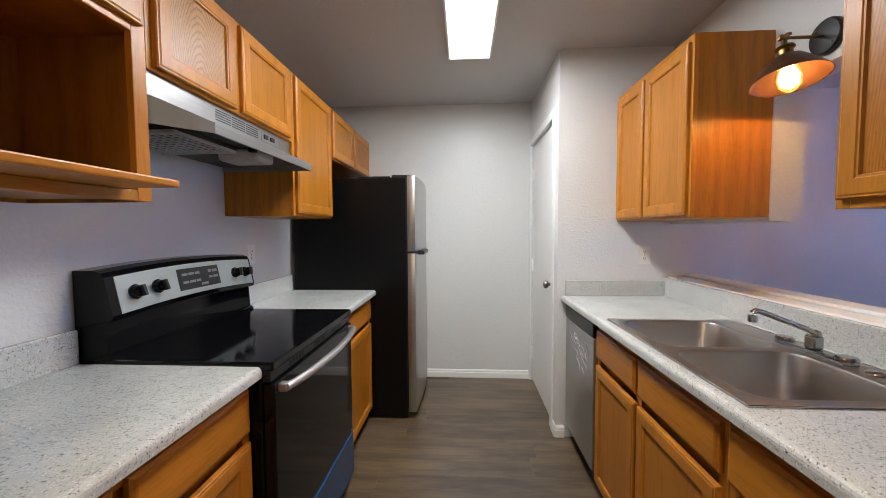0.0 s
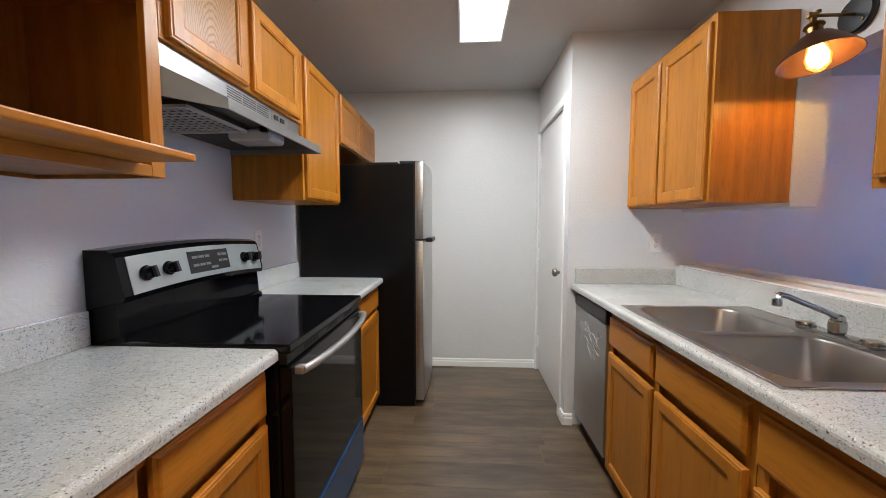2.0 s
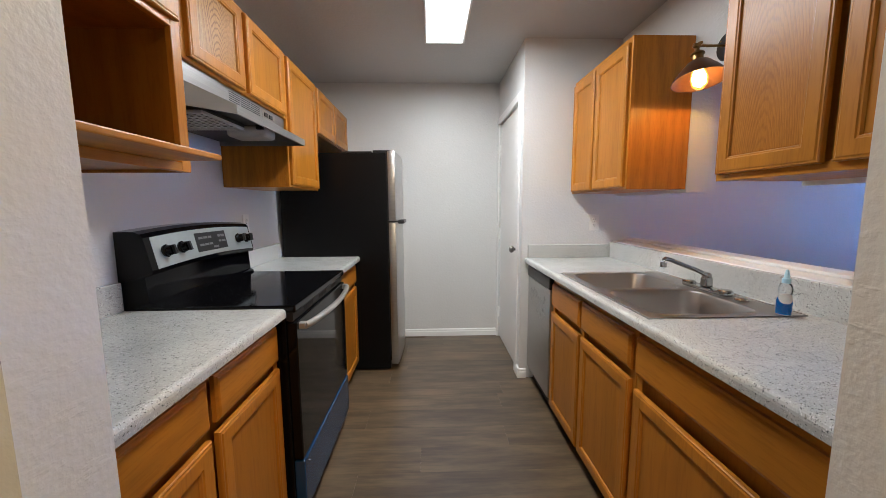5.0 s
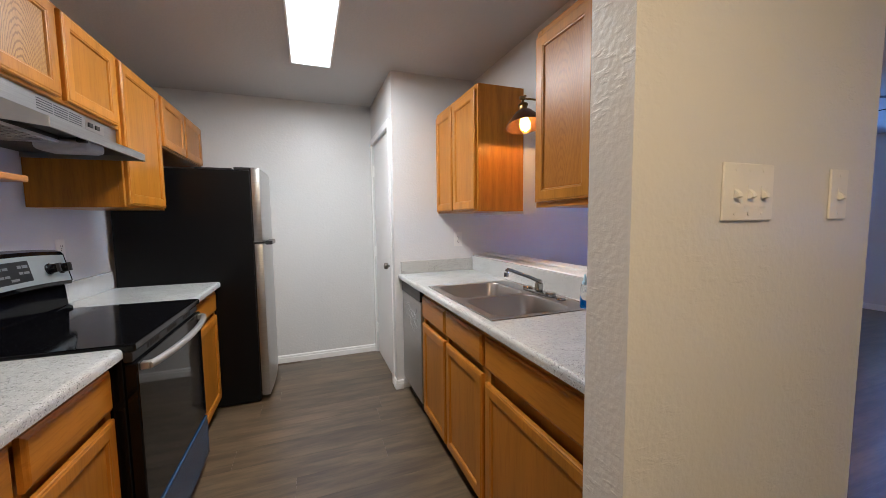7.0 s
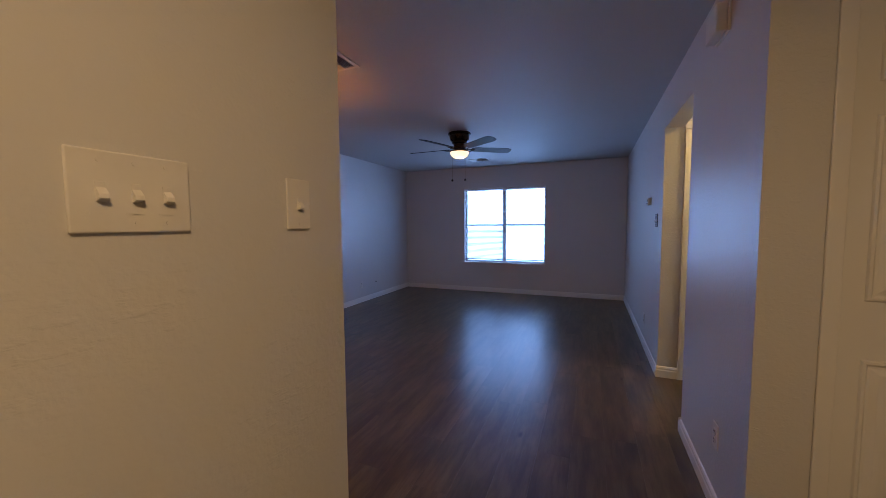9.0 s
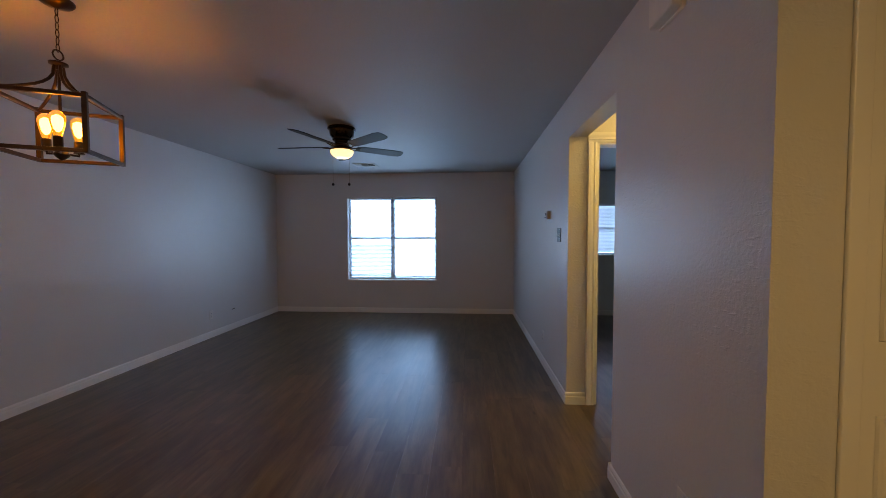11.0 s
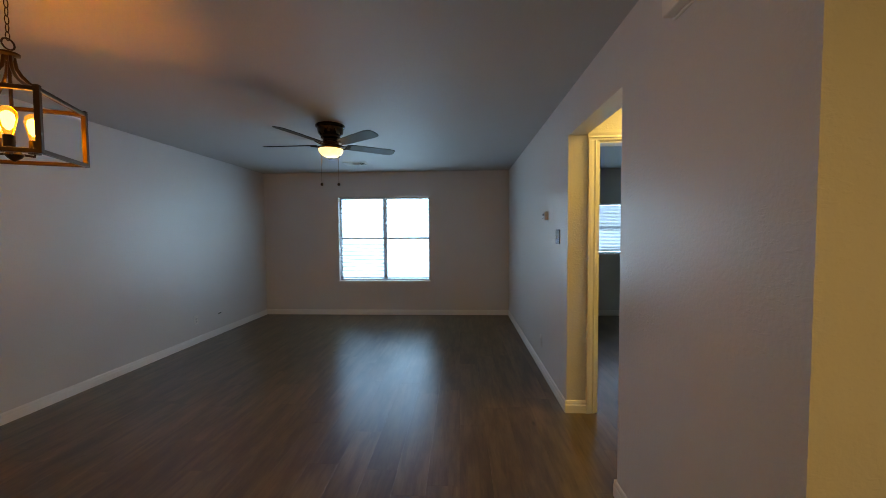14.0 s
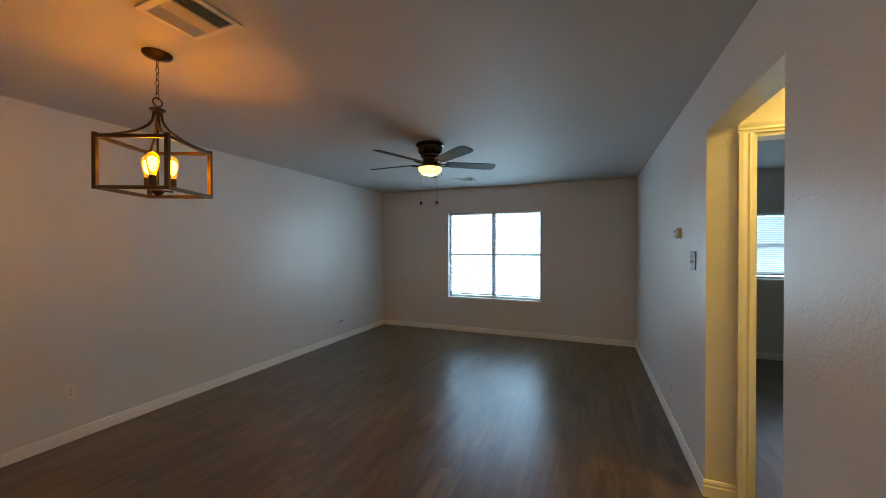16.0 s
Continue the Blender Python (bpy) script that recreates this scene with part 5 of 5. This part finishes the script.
# ---- wall devices of the living room ----
def wall_devices():
    t, add = plate_at("thermostat", "small grey-white wall thermostat", "thermostat", (4.78, SW_Y, 1.535), 180, 0.12, 0.085)
    add("case", boxes((-0.055, 0.055, -0.030, -0.006, -0.038, 0.038, 0.006)), WHITE_PLASTIC)
    add("screen", boxes((-0.03, 0.02, -0.0315, -0.0299, 0.0, 0.022)), GREY_DARK)
    add("lever", boxes((-0.04, 0.03, -0.034, -0.030, -0.022, -0.016)), GREY_DARK)
    switches("light_switch", "double switch in a brushed metal plate", (4.375, SW_Y, 1.345), 180, 2, 0.118, 0.12, plain("dark_metal_plate", (0.10, 0.10, 0.105), 0.36, 0.8))
    outlet((4.985, SW_Y, 0.295), 180)
    outlet((2.55, SW_Y, 0.345), 180)
    outlet((3.05, NW_Y, 0.365), 0)
    outlet((5.745, NW_Y, 0.30), 0)
    c = thing("cable_plate", "small dark cable stub low on the wall", "cable", (6.19, NW_Y, 0.30))
    part("bushing", boxes((6.175, 6.205, NW_Y - 0.006, NW_Y - 0.0005, 0.285, 0.315, 0.002)), WHITE_PLASTIC, c)
    part("cable", tube(bm_new(), [(6.19, NW_Y - 0.004, 0.30), (6.19, NW_Y - 0.03, 0.302), (6.16, NW_Y - 0.04, 0.30), (6.12, NW_Y - 0.035, 0.298)], 0.004, 8), BLACK_MATT, c, "", True)
    b = thing("door_chime", "white plastic door chime box high on the wall", "door chime", (2.685, SW_Y, 2.23))
    part("back", boxes((2.60, 2.77, SW_Y + 0.0005, SW_Y + 0.012, 2.165, 2.30, 0.002)), WHITE_PLASTIC, b)
    part("cover", boxes((2.605, 2.765, SW_Y + 0.012, SW_Y + 0.055, 2.17, 2.295, 0.006)), WHITE_PLASTIC, b)


# ---- materials used by single things ----
STEEL_BRIGHT = steel("bright_brushed_steel", 0.37, 0.30, (160, 2, 160))
HOOD_SIDE = plain("satin_hood_side", (0.30, 0.30, 0.28), 0.40, 0.6)
NICKEL = plain("satin_nickel", (0.22, 0.20, 0.18), 0.34, 1.0)
HANDLE_STEEL = plain("satin_handle", (0.50, 0.49, 0.48), 0.42, 0.9)
GUARD_BLACK = plain("black_backguard", (0.003, 0.003, 0.004), 0.08, gloss=0.18)
PANEL_SILVER = plain("silver_panel", (0.42, 0.46, 0.46), 0.38, 0.55)
GREY_KEY = plain("grey_marking", (0.20, 0.21, 0.21), 0.5)
OVEN_GLASS = plain("oven_glass", (0.004, 0.004, 0.005), 0.05, gloss=0.22)
MESH_ALU = plain("aluminium_mesh", (0.62, 0.62, 0.61), 0.45, 0.3)
HOOD_PAN = plain("hood_pan_paint", (0.035, 0.035, 0.035), 0.45)
LAMP_COVER = plain("frosted_lamp_cover", (0.50, 0.50, 0.50), 0.34)
FRIDGE_SIDE = plain("fridge_side", (0.004, 0.004, 0.0045), 0.30, gloss=0.22)
FILM_WHITE = plain("film_crease_white", (0.34, 0.34, 0.34), 0.36)
# White vinyl darkened to grey-blue: its shade against the window is painted in.
FRAME, BLIND = plain("backlit_vinyl_frame", (0.45, 0.48, 0.53), 0.4), plain("white_blind_slat", (0.80, 0.82, 0.85), 0.45)
PANE = glass("window_pane", (1, 1, 1), 0.0, 1.01)
DIFFUSER = glowing("light_diffuser", (1.0, 0.985, 0.96), 3.0)
VENT = plain("white_vent_enamel", (0.62, 0.60, 0.57), 0.4)
FAN_GLASS = glowing("fan_bowl_glass", (1.0, 0.76, 0.44), 2.8)
BULB = glowing("filament_glow", (1.0, 0.66, 0.26), 13.0)
BULB_GLASS = glass("amber_bulb_glass", (1.0, 0.72, 0.34), 0.08, 1.15)
BULB_GLASS.node_tree.nodes["Principled BSDF"].inputs["Emission Color"].default_value = (1.0, 0.40, 0.06, 1)
BULB_GLASS.node_tree.nodes["Principled BSDF"].inputs["Emission Strength"].default_value = 0.55
FAN_METAL = plain("polished_dark_bronze", (0.050, 0.034, 0.026), 0.17, 0.85)
BLADE = plain("dark_blade_laminate", (0.012, 0.010, 0.010), 0.5, gloss=0.25)
PEND_W, SCONCE_W = 5.3, 5.0

base_left()
base_right()
uppers_left()
uppers_right()
counters()
kitchen_range()
range_hood()
refrigerator()
dishwasher()
sink()
faucet()
soap_bottle()
outlet((LW, 2.03, 1.19), 90)
outlet((1.215, PY, 1.166), 0)
switches("switch_plate", "white three-gang toggle switch plate on textured wall", (0.928, ST0, 1.371), 0, 3, 0.158, 0.116)
switches("switch_plate", "white single toggle switch plate on textured wall", (1.257, ST0, 1.371), 0, 1, 0.070, 0.116)
pantry_door()
panel_door()
bedroom_casing()
window("window_1", "white double-unit window, sky blown bright behind blinds", WY0, WY1, WZ0, WZ1, 2, 10)
window("window_2", "bedroom window behind half-open mini blind", BW0, BW1, BZ0, BZ1, 1, 58)
kitchen_light()
ceiling_vent(2.645, 1.115, 0.30, 0.26, -90)
ceiling_vent(6.65, 1.25, 0.34, 0.24, 90)
ceiling_fan()
lamp("fan_bowl_light", "POINT", pose(4.80, 0.96, 2.10), 2.1, (1.0, 0.72, 0.42), 0.06)
pendant()
sconce()
wall_devices()
solid("backdrop", boxes((11.0, 11.05, -14, 14, -3, 9)), glowing("bright_sky_haze", (0.205, 0.455, 1.0), 11.7), "pale overcast brightness beyond the windows", "backdrop", "structure")

# ---- floor planks ----
def planks():
    w, length, gap = 0.182, 1.22, 0.0003
    bm = bm_new()
    box(bm, gap, length - gap, gap, w - gap, -0.004, 0.0)
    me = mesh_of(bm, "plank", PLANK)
    rows, rng = [], random.Random(4)
    y = -5.0
    while y < BY + 0.1:
        x = -2.1 - rng.random() * length
        while x < EW_X + 0.1:
            rows.append((x, y))
            x += length
        y += w
    kept, rest = [], bm_new()
    for x, y in rows:
        cx, cy = x + length / 2, y + w / 2
        if cx < -2.1 or x < -2.12 or x + length > EW_X + 0.15 or (x < LW - 0.12 and cy > ST0):
            lo, hi = max(x, LW - 0.12 if cy > ST0 + 0.1 else -2.12), min(x + length, EW_X + 0.15)
            if hi - lo > 0.03 and y + w < BY + 0.12:
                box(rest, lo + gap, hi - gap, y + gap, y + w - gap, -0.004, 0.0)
            continue
        near = (-1.2 < cx < 1.2 and 0 < cy < 3.3) or (1.0 < cx < 7.6 and -1.3 < cy < 3.1) or (-1 < cx < 2.6 and -1.5 < cy < 0.2)
        if near and len(kept) < 300:
            ob = new("plank", me)
            ob.parent, ob.location = floor, (x, y, 0)
            kept.append(ob)
        else:
            box(rest, x + gap, x + length - gap, y + gap, y + w - gap, -0.004, 0.0)
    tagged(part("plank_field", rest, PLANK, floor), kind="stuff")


planks()
